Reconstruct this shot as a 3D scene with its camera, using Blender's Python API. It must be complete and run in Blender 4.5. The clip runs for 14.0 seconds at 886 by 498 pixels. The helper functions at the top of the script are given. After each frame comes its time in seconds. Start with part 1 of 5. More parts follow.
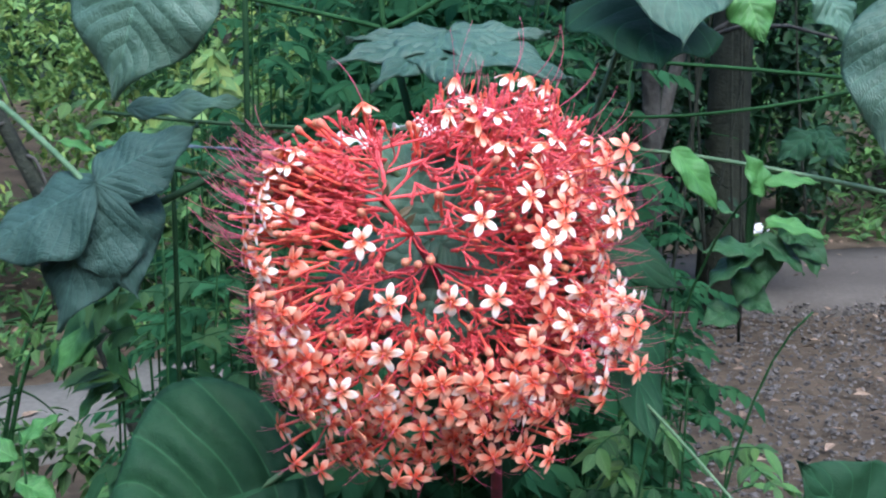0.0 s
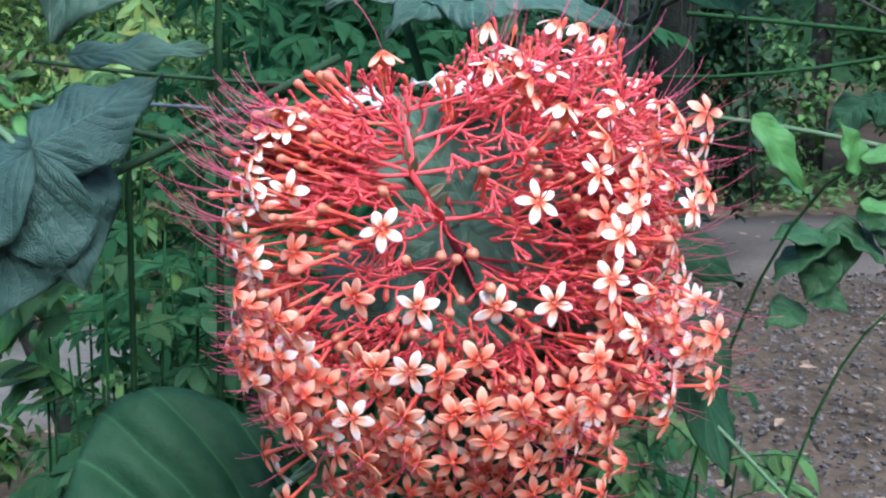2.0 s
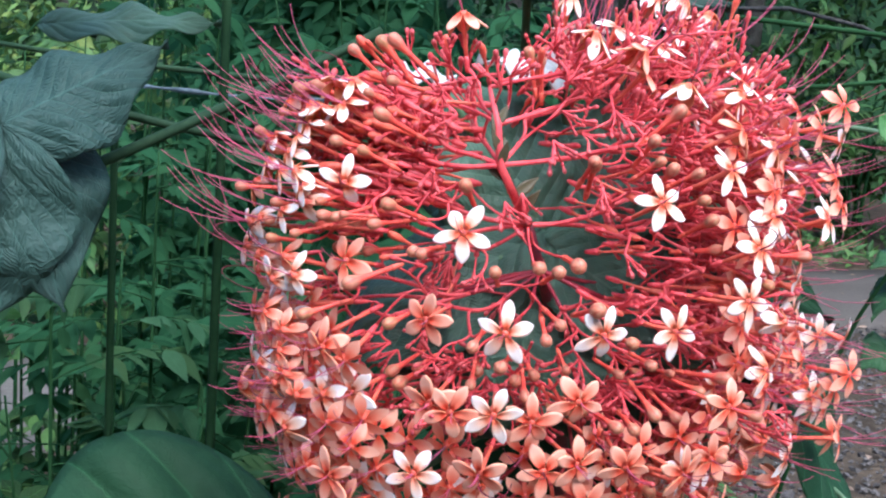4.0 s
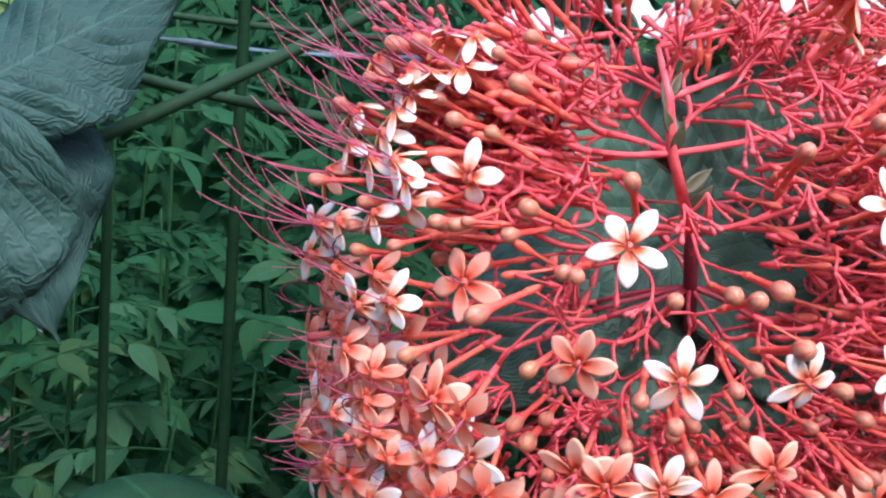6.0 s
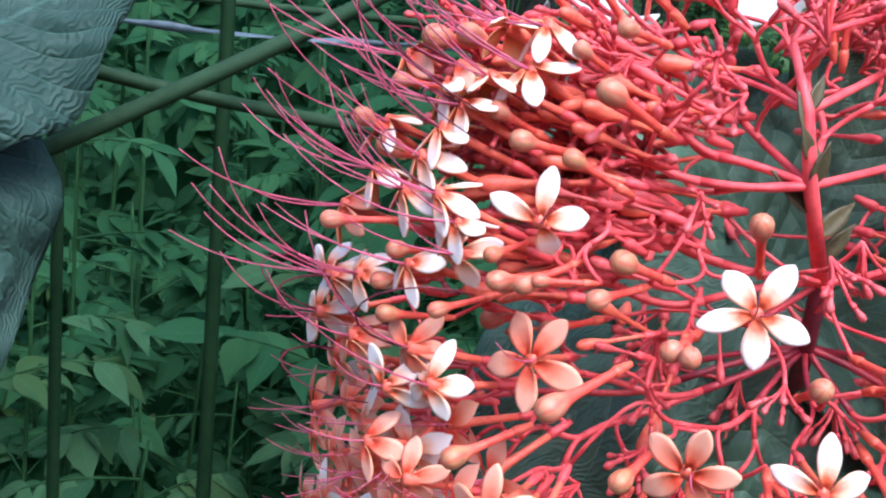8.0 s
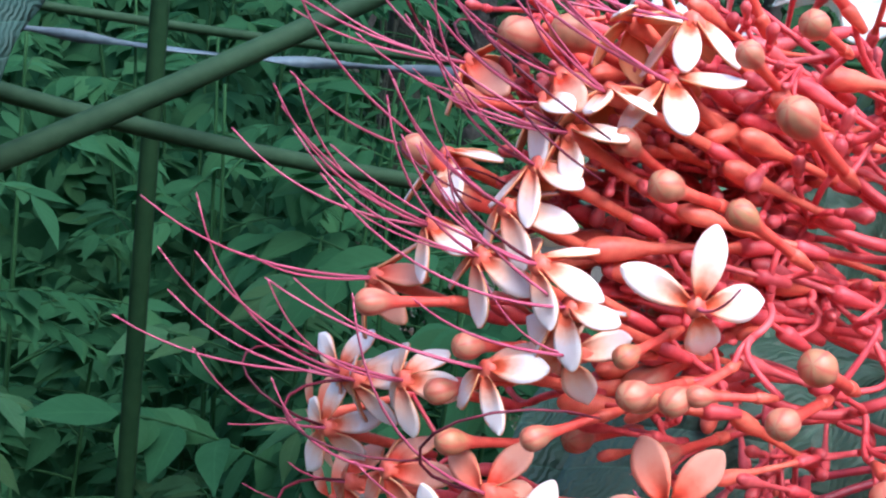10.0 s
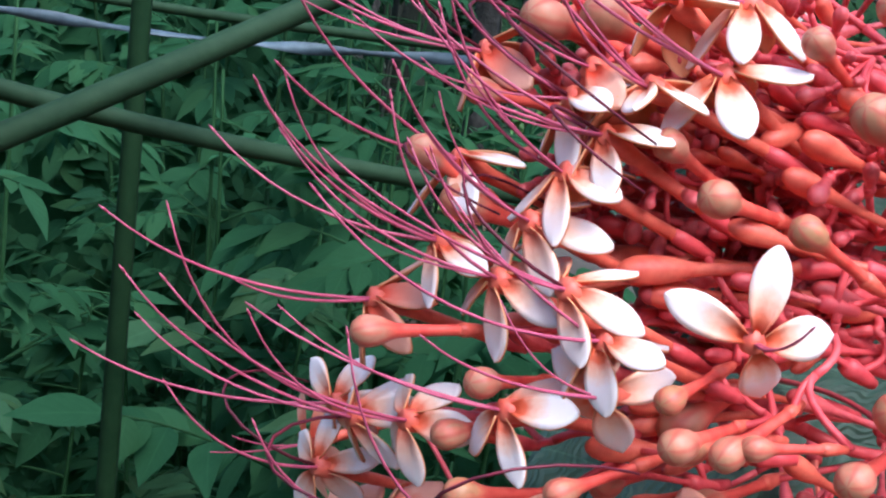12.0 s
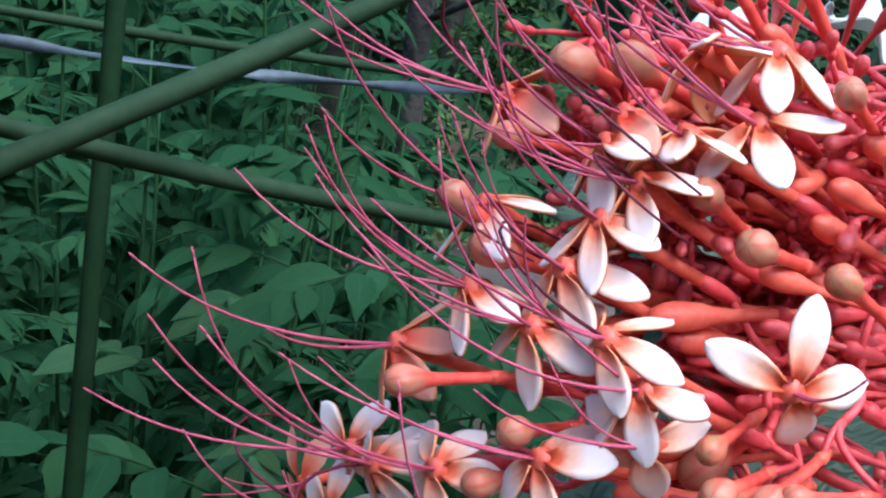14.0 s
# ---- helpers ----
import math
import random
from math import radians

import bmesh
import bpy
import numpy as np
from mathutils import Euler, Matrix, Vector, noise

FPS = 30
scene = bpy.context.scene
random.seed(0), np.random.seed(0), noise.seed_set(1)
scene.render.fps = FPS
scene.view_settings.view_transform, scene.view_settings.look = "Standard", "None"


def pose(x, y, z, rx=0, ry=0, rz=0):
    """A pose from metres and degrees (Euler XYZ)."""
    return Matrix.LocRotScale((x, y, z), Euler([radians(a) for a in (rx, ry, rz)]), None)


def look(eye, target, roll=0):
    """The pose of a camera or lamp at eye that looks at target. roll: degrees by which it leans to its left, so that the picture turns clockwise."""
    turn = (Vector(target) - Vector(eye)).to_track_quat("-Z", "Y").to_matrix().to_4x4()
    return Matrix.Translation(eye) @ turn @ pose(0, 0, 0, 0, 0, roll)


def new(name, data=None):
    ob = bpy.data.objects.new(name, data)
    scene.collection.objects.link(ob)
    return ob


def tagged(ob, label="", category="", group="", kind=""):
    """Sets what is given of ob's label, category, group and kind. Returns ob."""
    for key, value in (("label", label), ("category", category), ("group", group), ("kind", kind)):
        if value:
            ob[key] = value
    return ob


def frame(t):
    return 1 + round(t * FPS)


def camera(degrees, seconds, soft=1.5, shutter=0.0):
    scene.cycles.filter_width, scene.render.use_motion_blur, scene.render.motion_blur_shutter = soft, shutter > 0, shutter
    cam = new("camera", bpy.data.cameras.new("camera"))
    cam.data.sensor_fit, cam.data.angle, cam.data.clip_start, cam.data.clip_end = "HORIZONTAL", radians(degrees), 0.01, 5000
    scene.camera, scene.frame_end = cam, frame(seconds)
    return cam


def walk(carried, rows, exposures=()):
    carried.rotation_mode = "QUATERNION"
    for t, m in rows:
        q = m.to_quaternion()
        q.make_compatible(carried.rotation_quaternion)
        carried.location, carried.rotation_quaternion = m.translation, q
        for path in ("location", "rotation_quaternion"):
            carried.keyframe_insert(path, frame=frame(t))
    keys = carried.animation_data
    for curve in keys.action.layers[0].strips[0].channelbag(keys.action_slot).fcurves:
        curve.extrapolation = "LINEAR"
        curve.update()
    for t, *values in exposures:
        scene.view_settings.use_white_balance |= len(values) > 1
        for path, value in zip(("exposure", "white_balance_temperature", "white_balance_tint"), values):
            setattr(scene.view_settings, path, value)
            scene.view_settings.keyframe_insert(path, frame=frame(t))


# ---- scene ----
cam = camera(40.0, 14.0, soft=2.2)
PATH = [
    (0, (0.0152, -0.6472, 0.8878), (0.0106, 1.3160, 0.5057), 0.73),
    (0.5, (0.0129, -0.6197, 0.8851), (0.0100, 1.3411, 0.4911), 0.83),
    (1, (0.0004, -0.5896, 0.8783), (0.0331, 1.3697, 0.4782), 1.17),
    (1.5, (-0.0152, -0.5542, 0.8742), (0.0645, 1.4003, 0.4576), 1.64),
    (2, (-0.0336, -0.5205, 0.8732), (0.0996, 1.4259, 0.4329), 2.00),
    (2.2, (-0.0416, -0.5073, 0.8690), (0.1123, 1.4390, 0.4353), 1.89),
    (4.3, (-0.0908, -0.4050, 0.8339), (0.2134, 1.5402, 0.4822), 4.35),
    (4.5, (-0.0977, -0.3915, 0.8323), (0.2309, 1.5495, 0.4791), 4.27),
    (5, (-0.1178, -0.3571, 0.8355), (0.2897, 1.5596, 0.4353), 5.10),
    (5.5, (-0.1253, -0.3337, 0.8343), (0.3143, 1.5713, 0.4132), 5.13),
    (6, (-0.1233, -0.3149, 0.8315), (0.3058, 1.5906, 0.4013), 5.13),
    (6.5, (-0.1203, -0.2948, 0.8300), (0.3114, 1.6072, 0.3869), 5.32),
    (7, (-0.1225, -0.2728, 0.8312), (0.3431, 1.6135, 0.3565), 5.60),
    (7.2, (-0.1224, -0.2653, 0.8308), (0.3416, 1.6211, 0.3551), 5.63),
    (9.3, (-0.1220, -0.1947, 0.8233), (0.4225, 1.6821, 0.3978), 5.73),
    (9.5, (-0.1289, -0.1851, 0.8203), (0.5097, 1.6666, 0.4160), 6.35),
    (10, (-0.1315, -0.1698, 0.8167), (0.5445, 1.6762, 0.4490), 6.91),
    (10.5, (-0.1284, -0.1591, 0.8171), (0.5317, 1.6904, 0.4381), 7.08),
    (11, (-0.1272, -0.1487, 0.8150), (0.5633, 1.6932, 0.4534), 7.43),
    (11.5, (-0.1251, -0.1505, 0.8160), (0.5342, 1.6983, 0.4322), 7.11),
    (12, (-0.1257, -0.1503, 0.8161), (0.5474, 1.6921, 0.4259), 7.34),
    (12.5, (-0.1263, -0.1494, 0.8249), (0.5619, 1.6673, 0.3495), 7.67),
    (13, (-0.1314, -0.1467, 0.8232), (0.6187, 1.6556, 0.3884), 7.90),
    (13.5, (-0.1337, -0.1453, 0.8217), (0.6558, 1.6477, 0.4195), 8.47),
    (14, (-0.1355, -0.1444, 0.8173), (0.6607, 1.6570, 0.4697), 8.10),
]
walk(cam, [(t, look(eye, aim, roll)) for t, eye, aim, roll in PATH], [(0, 1.23, 5550, 13), (2.2, 1.26, 5550, 13), (4.5, 1.21, 5550, 13), (7, 1.28, 5550, 13), (9.5, 1.30, 5550, 13), (11, 1.16, 5550, 13), (14, 1.01, 5550, 13)])

# ---- world and sun: bright overcast sky over a shaded garden ----
world = bpy.data.worlds.new("sky")
scene.world = world
world.use_nodes = True
wt = world.node_tree
sky = wt.nodes.new("ShaderNodeTexSky")
sky.sky_type, sky.sun_disc = "NISHITA", False
sky.sun_elevation, sky.sun_rotation = radians(57), radians(166)
sky.air_density, sky.dust_density = 1.0, 3.0
wt.links.new(sky.outputs[0], wt.nodes["Background"].inputs[0])
wt.nodes["Background"].inputs[1].default_value = 0.232
sun_data = bpy.data.lights.new("sun", "SUN")
sun_data.energy, sun_data.angle, sun_data.color = 1.65, radians(45), (1.0, 0.97, 0.92)
sun = new("sun", sun_data)
sun.matrix_world = look((0.5, -2.0, 3.2), (0, 0, 0))


# ---- materials ----
def nodes_of(name, rough=0.5, spec=0.5):
    m = bpy.data.materials.new(name)
    m.use_nodes = True
    t = m.node_tree
    b = t.nodes["Principled BSDF"]
    b.inputs["Roughness"].default_value = rough
    b.inputs["Specular IOR Level"].default_value = spec
    return m, t, b


def node(t, kind, **values):
    n = t.nodes.new(kind)
    for key, v in values.items():
        n.inputs[key].default_value = v
    return n


def mixed(t, fac, a, b, blend="MIX"):
    n = t.nodes.new("ShaderNodeMix")
    n.data_type, n.blend_type = "RGBA", blend
    for socket, v in ((n.inputs[0], fac), (n.inputs[6], a), (n.inputs[7], b)):
        if hasattr(v, "links"):
            t.links.new(v, socket)
        elif isinstance(v, (int, float)):
            socket.default_value = v
        else:
            socket.default_value = (*v, 1)
    return n.outputs[2]


def ramp(t, value, stops):
    n = t.nodes.new("ShaderNodeValToRGB")
    while len(n.color_ramp.elements) < len(stops):
        n.color_ramp.elements.new(0.5)
    for e, (at, col) in zip(n.color_ramp.elements, stops):
        e.position, e.color = at, (*col, 1)
    t.links.new(value, n.inputs[0])
    return n.outputs[0]


def math_node(t, op, a, b=0.0):
    n = t.nodes.new("ShaderNodeMath")
    n.operation = op
    for socket, v in ((n.inputs[0], a), (n.inputs[1], b)):
        if hasattr(v, "links"):
            t.links.new(v, socket)
        else:
            socket.default_value = v
    return n.outputs[0]


def noise_of(t, scale, detail=3.0, rough=0.55, coords=None):
    n = node(t, "ShaderNodeTexNoise", Scale=scale, Detail=detail, Roughness=rough)
    if coords is not None:
        t.links.new(coords, n.inputs["Vector"])
    return n.outputs["Fac"]


def coords_of(t, which="Object"):
    return t.nodes.new("ShaderNodeTexCoord").outputs[which]


def bumped(t, b, height, strength, distance):
    n = node(t, "ShaderNodeBump", Strength=strength, Distance=distance)
    t.links.new(height, n.inputs["Height"])
    t.links.new(n.outputs[0], b.inputs["Normal"])


def see_through(t, b, colour, share):
    """Light that shines through a thin leaf or petal."""
    tr = t.nodes.new("ShaderNodeBsdfTranslucent")
    if hasattr(colour, "links"):
        t.links.new(colour, tr.inputs[0])
    else:
        tr.inputs[0].default_value = (*colour, 1)
    mx = t.nodes.new("ShaderNodeMixShader")
    mx.inputs[0].default_value = share
    t.links.new(b.outputs[0], mx.inputs[1])
    t.links.new(tr.outputs[0], mx.inputs[2])
    t.links.new(mx.outputs[0], t.nodes["Material Output"].inputs[0])


def surface(name, dark, light, scale, rough=0.6, spec=0.4, fine=6.0, bump=0.3, depth=0.002, where="Object", through_share=0.0, vary=0.0):
    """Two-scale mottled surface: broad patches, fine grain and relief."""
    m, t, b = nodes_of(name, rough, spec)
    co = coords_of(t, where)
    broad, grain = noise_of(t, scale, 3, coords=co), noise_of(t, scale * fine, 4, coords=co)
    both = math_node(t, "ADD", math_node(t, "MULTIPLY", broad, 0.6), math_node(t, "MULTIPLY", grain, 0.4))
    col = ramp(t, both, ((0.36, dark), (0.64, light)))
    if vary:
        rnd = t.nodes.new("ShaderNodeNewGeometry").outputs["Random Per Island"]
        shade = math_node(t, "ADD", math_node(t, "MULTIPLY", rnd, vary), 1 - vary / 2)
        mul = t.nodes.new("ShaderNodeVectorMath")
        mul.operation = "SCALE"
        t.links.new(col, mul.inputs[0])
        t.links.new(shade, mul.inputs["Scale"])
        col = mul.outputs[0]
    t.links.new(col, b.inputs["Base Color"])
    if bump:
        bumped(t, b, grain, bump, depth)
    if through_share:
        see_through(t, b, col, through_share)
    return m


def petal_material(name, tip, middle, base, back=False):
    m, t, b = nodes_of(name, 0.5, 0.3)
    uv = t.nodes.new("ShaderNodeTexCoord").outputs["UV"]
    sep = t.nodes.new("ShaderNodeSeparateXYZ")
    t.links.new(uv, sep.inputs[0])
    wob = noise_of(t, 900, 2, coords=coords_of(t))
    along = math_node(t, "ADD", sep.outputs[0], math_node(t, "MULTIPLY", math_node(t, "SUBTRACT", wob, 0.5), 0.18))
    # the red runs further out along the middle of the petal
    mid = math_node(t, "ABSOLUTE", math_node(t, "SUBTRACT", sep.outputs[1], 0.5))
    along = math_node(t, "ADD", along, math_node(t, "MULTIPLY", mid, 0.16))
    rnd = t.nodes.new("ShaderNodeObjectInfo").outputs["Random"]
    col = ramp(t, along, ((0.21, base), (0.40, middle), (0.60, tip)))
    older = ramp(t, along, ((0.08, base), (0.45, middle), (0.95, tip)))
    col = mixed(t, rnd, col, older)
    veins = node(t, "ShaderNodeTexWave", Scale=5.0, Distortion=1.5)
    veins.bands_direction = "Y"
    t.links.new(uv, veins.inputs["Vector"])
    col = mixed(t, math_node(t, "MULTIPLY", veins.outputs["Fac"], 0.05), col, middle, "MIX")
    t.links.new(col, b.inputs["Base Color"])
    bumped(t, b, veins.outputs["Fac"], 0.04, 0.0002)
    see_through(t, b, col, 0.22)
    return m


M_PETAL = petal_material("petal_white", (0.89, 0.85, 0.82), (0.88, 0.56, 0.40), (0.74, 0.11, 0.035))
M_PETAL_OLD = petal_material("petal_salmon", (0.90, 0.47, 0.33), (0.85, 0.24, 0.145), (0.74, 0.064, 0.025))
M_PETAL_BACK = petal_material("petal_back", (0.80, 0.37, 0.18), (0.78, 0.235, 0.095), (0.70, 0.088, 0.032))
M_TUBE = surface("coral_tube", (0.60, 0.074, 0.046), (0.80, 0.180, 0.108), 160, 0.42, 0.4, bump=0.15, depth=0.0003)
M_STEM = surface("crimson_stalk", (0.52, 0.033, 0.046), (0.76, 0.110, 0.114), 120, 0.45, 0.4, bump=0.2, depth=0.0004)
M_AXIS = surface("purple_stalk", (0.05, 0.012, 0.02), (0.20, 0.02, 0.035), 150, 0.5, 0.4, bump=0.3, depth=0.0005)
M_MAROON = surface("maroon_stalk", (0.16, 0.012, 0.026), (0.42, 0.030, 0.045), 110, 0.45, 0.4, bump=0.2, depth=0.0004)
M_STAMEN = surface("stamen_pink", (0.36, 0.050, 0.105), (0.50, 0.105, 0.175), 200, 0.4, 0.4, bump=0)
M_WILT = surface("stamen_wilted", (0.05, 0.008, 0.015), (0.16, 0.012, 0.03), 200, 0.5, 0.3, bump=0)
M_BRACT = surface("olive_bract", (0.045, 0.040, 0.018), (0.10, 0.085, 0.040), 160, 0.5, 0.4, bump=0.15, depth=0.0003)
M_SMALL = surface("young_bud", (0.38, 0.030, 0.044), (0.62, 0.110, 0.105), 220, 0.42, 0.4, bump=0.15, depth=0.0003)


def bud_material():
    """Peach bud head that runs over into the coral tube, with paler seams where the petals are folded."""
    m, t, b = nodes_of("bud_peach", 0.42, 0.35)
    sep = t.nodes.new("ShaderNodeSeparateXYZ")
    co = coords_of(t)
    t.links.new(co, sep.inputs[0])
    ang = math_node(t, "ARCTAN2", sep.outputs[1], sep.outputs[0])
    rib = math_node(t, "ADD", math_node(t, "MULTIPLY", math_node(t, "SINE", math_node(t, "ADD", math_node(t, "MULTIPLY", ang, 5.0), math_node(t, "MULTIPLY", sep.outputs[2], 300.0))), 0.5), 0.5)
    spots, fine = noise_of(t, 300, 3, coords=co), noise_of(t, 1500, 3, coords=co)
    rnd = t.nodes.new("ShaderNodeObjectInfo").outputs["Random"]
    head = ramp(t, spots, ((0.3, (0.37, 0.135, 0.082)), (0.7, (0.50, 0.225, 0.145))))
    olive = ramp(t, spots, ((0.3, (0.24, 0.11, 0.040)), (0.7, (0.42, 0.23, 0.085))))
    head = mixed(t, math_node(t, "MULTIPLY", math_node(t, "POWER", rnd, 3.0), 0.7), head, olive)
    squash = t.nodes.new("ShaderNodeMapping")
    squash.inputs["Scale"].default_value = (1.0, 1.0, 0.15)
    t.links.new(co, squash.inputs["Vector"])
    streak = noise_of(t, 900, 3, coords=squash.outputs[0])
    head = mixed(t, ramp(t, streak, ((0.44, (0, 0, 0)), (0.62, (0.8, 0.8, 0.8)))), head, (0.56, 0.125, 0.080))
    crest = t.nodes.new("ShaderNodeMapRange")
    crest.inputs["From Min"].default_value, crest.inputs["From Max"].default_value = 0.0006, 0.0026
    t.links.new(sep.outputs[2], crest.inputs["Value"])
    head = mixed(t, math_node(t, "MULTIPLY", crest.outputs[0], 0.40), head, (0.42, 0.23, 0.11))
    head = mixed(t, math_node(t, "MULTIPLY", math_node(t, "POWER", rib, 5.0), 0.7), head, (0.42, 0.070, 0.048))
    tube = ramp(t, spots, ((0.3, (0.58, 0.045, 0.035)), (0.7, (0.78, 0.13, 0.085))))
    up = t.nodes.new("ShaderNodeMapRange")
    up.inputs["From Min"].default_value, up.inputs["From Max"].default_value = -0.0042, -0.0014
    t.links.new(sep.outputs[2], up.inputs["Value"])
    col = mixed(t, up.outputs[0], tube, head)
    t.links.new(col, b.inputs["Base Color"])
    bumped(t, b, math_node(t, "ADD", fine, math_node(t, "MULTIPLY", rib, 0.12)), 0.15, 0.0002)
    return m


M_BUD = bud_material()


def leaf_material(name, dark, light, rough, spec, ribs=9.0, share=0.12, vein=0.35, relief_depth=0.0024, ladder=0.22):
    """Broad leaf: pale midrib and side veins, a ladder of finer veins, mottling, sheen."""
    m, t, b = nodes_of(name, rough, spec)
    uv = t.nodes.new("ShaderNodeTexCoord").outputs["UV"]
    sep = t.nodes.new("ShaderNodeSeparateXYZ")
    t.links.new(uv, sep.inputs[0])
    co = coords_of(t)
    side = math_node(t, "ABSOLUTE", math_node(t, "SUBTRACT", sep.outputs[1], 0.5))
    wander = math_node(t, "SUBTRACT", noise_of(t, 25, 2, coords=co), 0.5)
    run = math_node(t, "SUBTRACT", math_node(t, "ADD", sep.outputs[0], math_node(t, "MULTIPLY", wander, 0.03)), math_node(t, "MULTIPLY", side, 0.55))
    saw = math_node(t, "ABSOLUTE", math_node(t, "SUBTRACT", math_node(t, "FRACT", math_node(t, "MULTIPLY", run, ribs)), 0.5))
    vein_line = node(t, "ShaderNodeMapRange")
    vein_line.inputs["From Min"].default_value, vein_line.inputs["From Max"].default_value = 0.455, 0.485
    t.links.new(saw, vein_line.inputs["Value"])
    rib = math_node(t, "LESS_THAN", side, 0.011)
    lines = math_node(t, "MAXIMUM", vein_line.outputs[0], rib)
    steps = math_node(t, "ADD", math_node(t, "MULTIPLY", side, 26.0), math_node(t, "MULTIPLY", noise_of(t, 90, 3, coords=co), 9.0))
    rung = math_node(t, "ABSOLUTE", math_node(t, "SUBTRACT", math_node(t, "FRACT", steps), 0.5))
    broad, fine = noise_of(t, 14, 3, coords=co), noise_of(t, 160, 4, coords=co)
    col = ramp(t, math_node(t, "ADD", math_node(t, "MULTIPLY", broad, 0.65), math_node(t, "MULTIPLY", fine, 0.35)), ((0.35, dark), (0.65, light)))
    blots = ramp(t, noise_of(t, 55, 3, 0.7, coords=co), ((0.60, (0, 0, 0)), (0.72, (1, 1, 1))))
    col = mixed(t, math_node(t, "MULTIPLY", blots, 0.25), col, tuple(c * 0.55 for c in dark))
    col = mixed(t, math_node(t, "MULTIPLY", lines, vein), col, tuple(min(1, c * 1.8) for c in light))
    t.links.new(col, b.inputs["Base Color"])
    cells = node(t, "ShaderNodeTexVoronoi", Scale=190.0)
    t.links.new(co, cells.inputs["Vector"])
    dome = math_node(t, "POWER", math_node(t, "MULTIPLY", math_node(t, "SUBTRACT", 0.5, saw), 2.0), 0.4)
    relief = math_node(t, "ADD", math_node(t, "MULTIPLY", dome, 0.55), math_node(t, "MULTIPLY", math_node(t, "POWER", math_node(t, "SUBTRACT", 1.0, rung), 2.0), ladder))
    relief = math_node(t, "ADD", relief, math_node(t, "MULTIPLY", math_node(t, "SUBTRACT", 1.0, cells.outputs["Distance"]), ladder * 2.2))
    relief = math_node(t, "ADD", relief, math_node(t, "MULTIPLY", fine, 0.2))
    bumped(t, b, relief, 0.55, relief_depth)
    see_through(t, b, col, share)
    return m


def foliage_material(name, dark, light, share, yellow=0.35, rough=0.55, spec=0.25, deep=0.6, pale=0.3):
    """Small leaves, each of its own green, with a pale midrib, side veins and a soft fold of light."""
    m, t, b = nodes_of(name, rough, spec)
    sep = t.nodes.new("ShaderNodeSeparateXYZ")
    t.links.new(t.nodes.new("ShaderNodeTexCoord").outputs["UV"], sep.inputs[0])
    side = math_node(t, "ABSOLUTE", math_node(t, "SUBTRACT", sep.outputs[1], 0.5))
    saw = math_node(t, "ABSOLUTE", math_node(t, "SUBTRACT", math_node(t, "FRACT", math_node(t, "MULTIPLY", math_node(t, "SUBTRACT", sep.outputs[0], math_node(t, "MULTIPLY", side, 0.6)), 7.0)), 0.5))
    lines = math_node(t, "MAXIMUM", math_node(t, "MULTIPLY", math_node(t, "GREATER_THAN", saw, 0.45), 0.5), math_node(t, "LESS_THAN", side, 0.03))
    rnd = t.nodes.new("ShaderNodeNewGeometry").outputs["Random Per Island"]
    patch = noise_of(t, 6, 3, coords=coords_of(t))
    grain = noise_of(t, 120, 3, coords=coords_of(t))
    level = math_node(t, "ADD", math_node(t, "MULTIPLY", rnd, 0.55), math_node(t, "ADD", math_node(t, "MULTIPLY", patch, 0.35), math_node(t, "MULTIPLY", grain, 0.2)))
    col = ramp(t, level, ((0.25, tuple(c * deep for c in dark)), (0.55, dark), (0.85, light)))
    second = math_node(t, "FRACT", math_node(t, "MULTIPLY", rnd, 7.31))
    col = mixed(t, math_node(t, "MULTIPLY", math_node(t, "POWER", second, 3.0), yellow), col, (light[0] * 2.2, light[1] * 1.25, light[2] * 0.7))
    col = mixed(t, math_node(t, "MULTIPLY", lines, pale), col, tuple(c * 1.7 for c in light))
    t.links.new(col, b.inputs["Base Color"])
    bumped(t, b, math_node(t, "ADD", saw, grain), 0.3, 0.0008)
    see_through(t, b, col, share)
    return m


M_LEAF = leaf_material("broad_leaf", (0.032, 0.077, 0.050), (0.056, 0.115, 0.074), 0.56, 0.4)
M_PUCKER = leaf_material("puckered_leaf", (0.026, 0.066, 0.044), (0.050, 0.108, 0.076), 0.52, 0.4, 8.0, 0.12, 0.5, 0.0028, 0.16)
# pale grey-green leaf, its colour lifted to make up for the head's shadow
M_LEAF_PALE = leaf_material("pale_leaf", (0.058, 0.138, 0.088), (0.100, 0.195, 0.128), 0.5, 0.4, 9.0, 0.3)
M_LEAF_TEAL = leaf_material("teal_leaf", (0.018, 0.047, 0.037), (0.032, 0.071, 0.056), 0.62, 0.22, 11.0, 0.10, 0.45, 0.0022, 0.30)
# near-white leaf colour that stands in for sky glare
M_LEAF_GLARE = leaf_material("leaf_sky_glare", (0.56, 0.66, 0.62), (0.74, 0.82, 0.80), 0.6, 0.3, 9.0, 0.25, 0.05, 0.0008, 0.05)
# Deep green leaf, with lack of sky light put into the colour too.
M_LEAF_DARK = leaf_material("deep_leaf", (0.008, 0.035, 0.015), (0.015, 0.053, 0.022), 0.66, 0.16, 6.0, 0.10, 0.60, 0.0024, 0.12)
M_LEAF_MIDDLE = leaf_material("middle_leaf", (0.022, 0.080, 0.026), (0.045, 0.135, 0.045), 0.5, 0.35, 8.0, 0.2, 0.35, 0.0009, 0.2)
M_LEAF_BRIGHT = leaf_material("fresh_leaf", (0.035, 0.13, 0.030), (0.085, 0.235, 0.060), 0.5, 0.35, 8.0, 0.3, 0.35, 0.0009, 0.2)
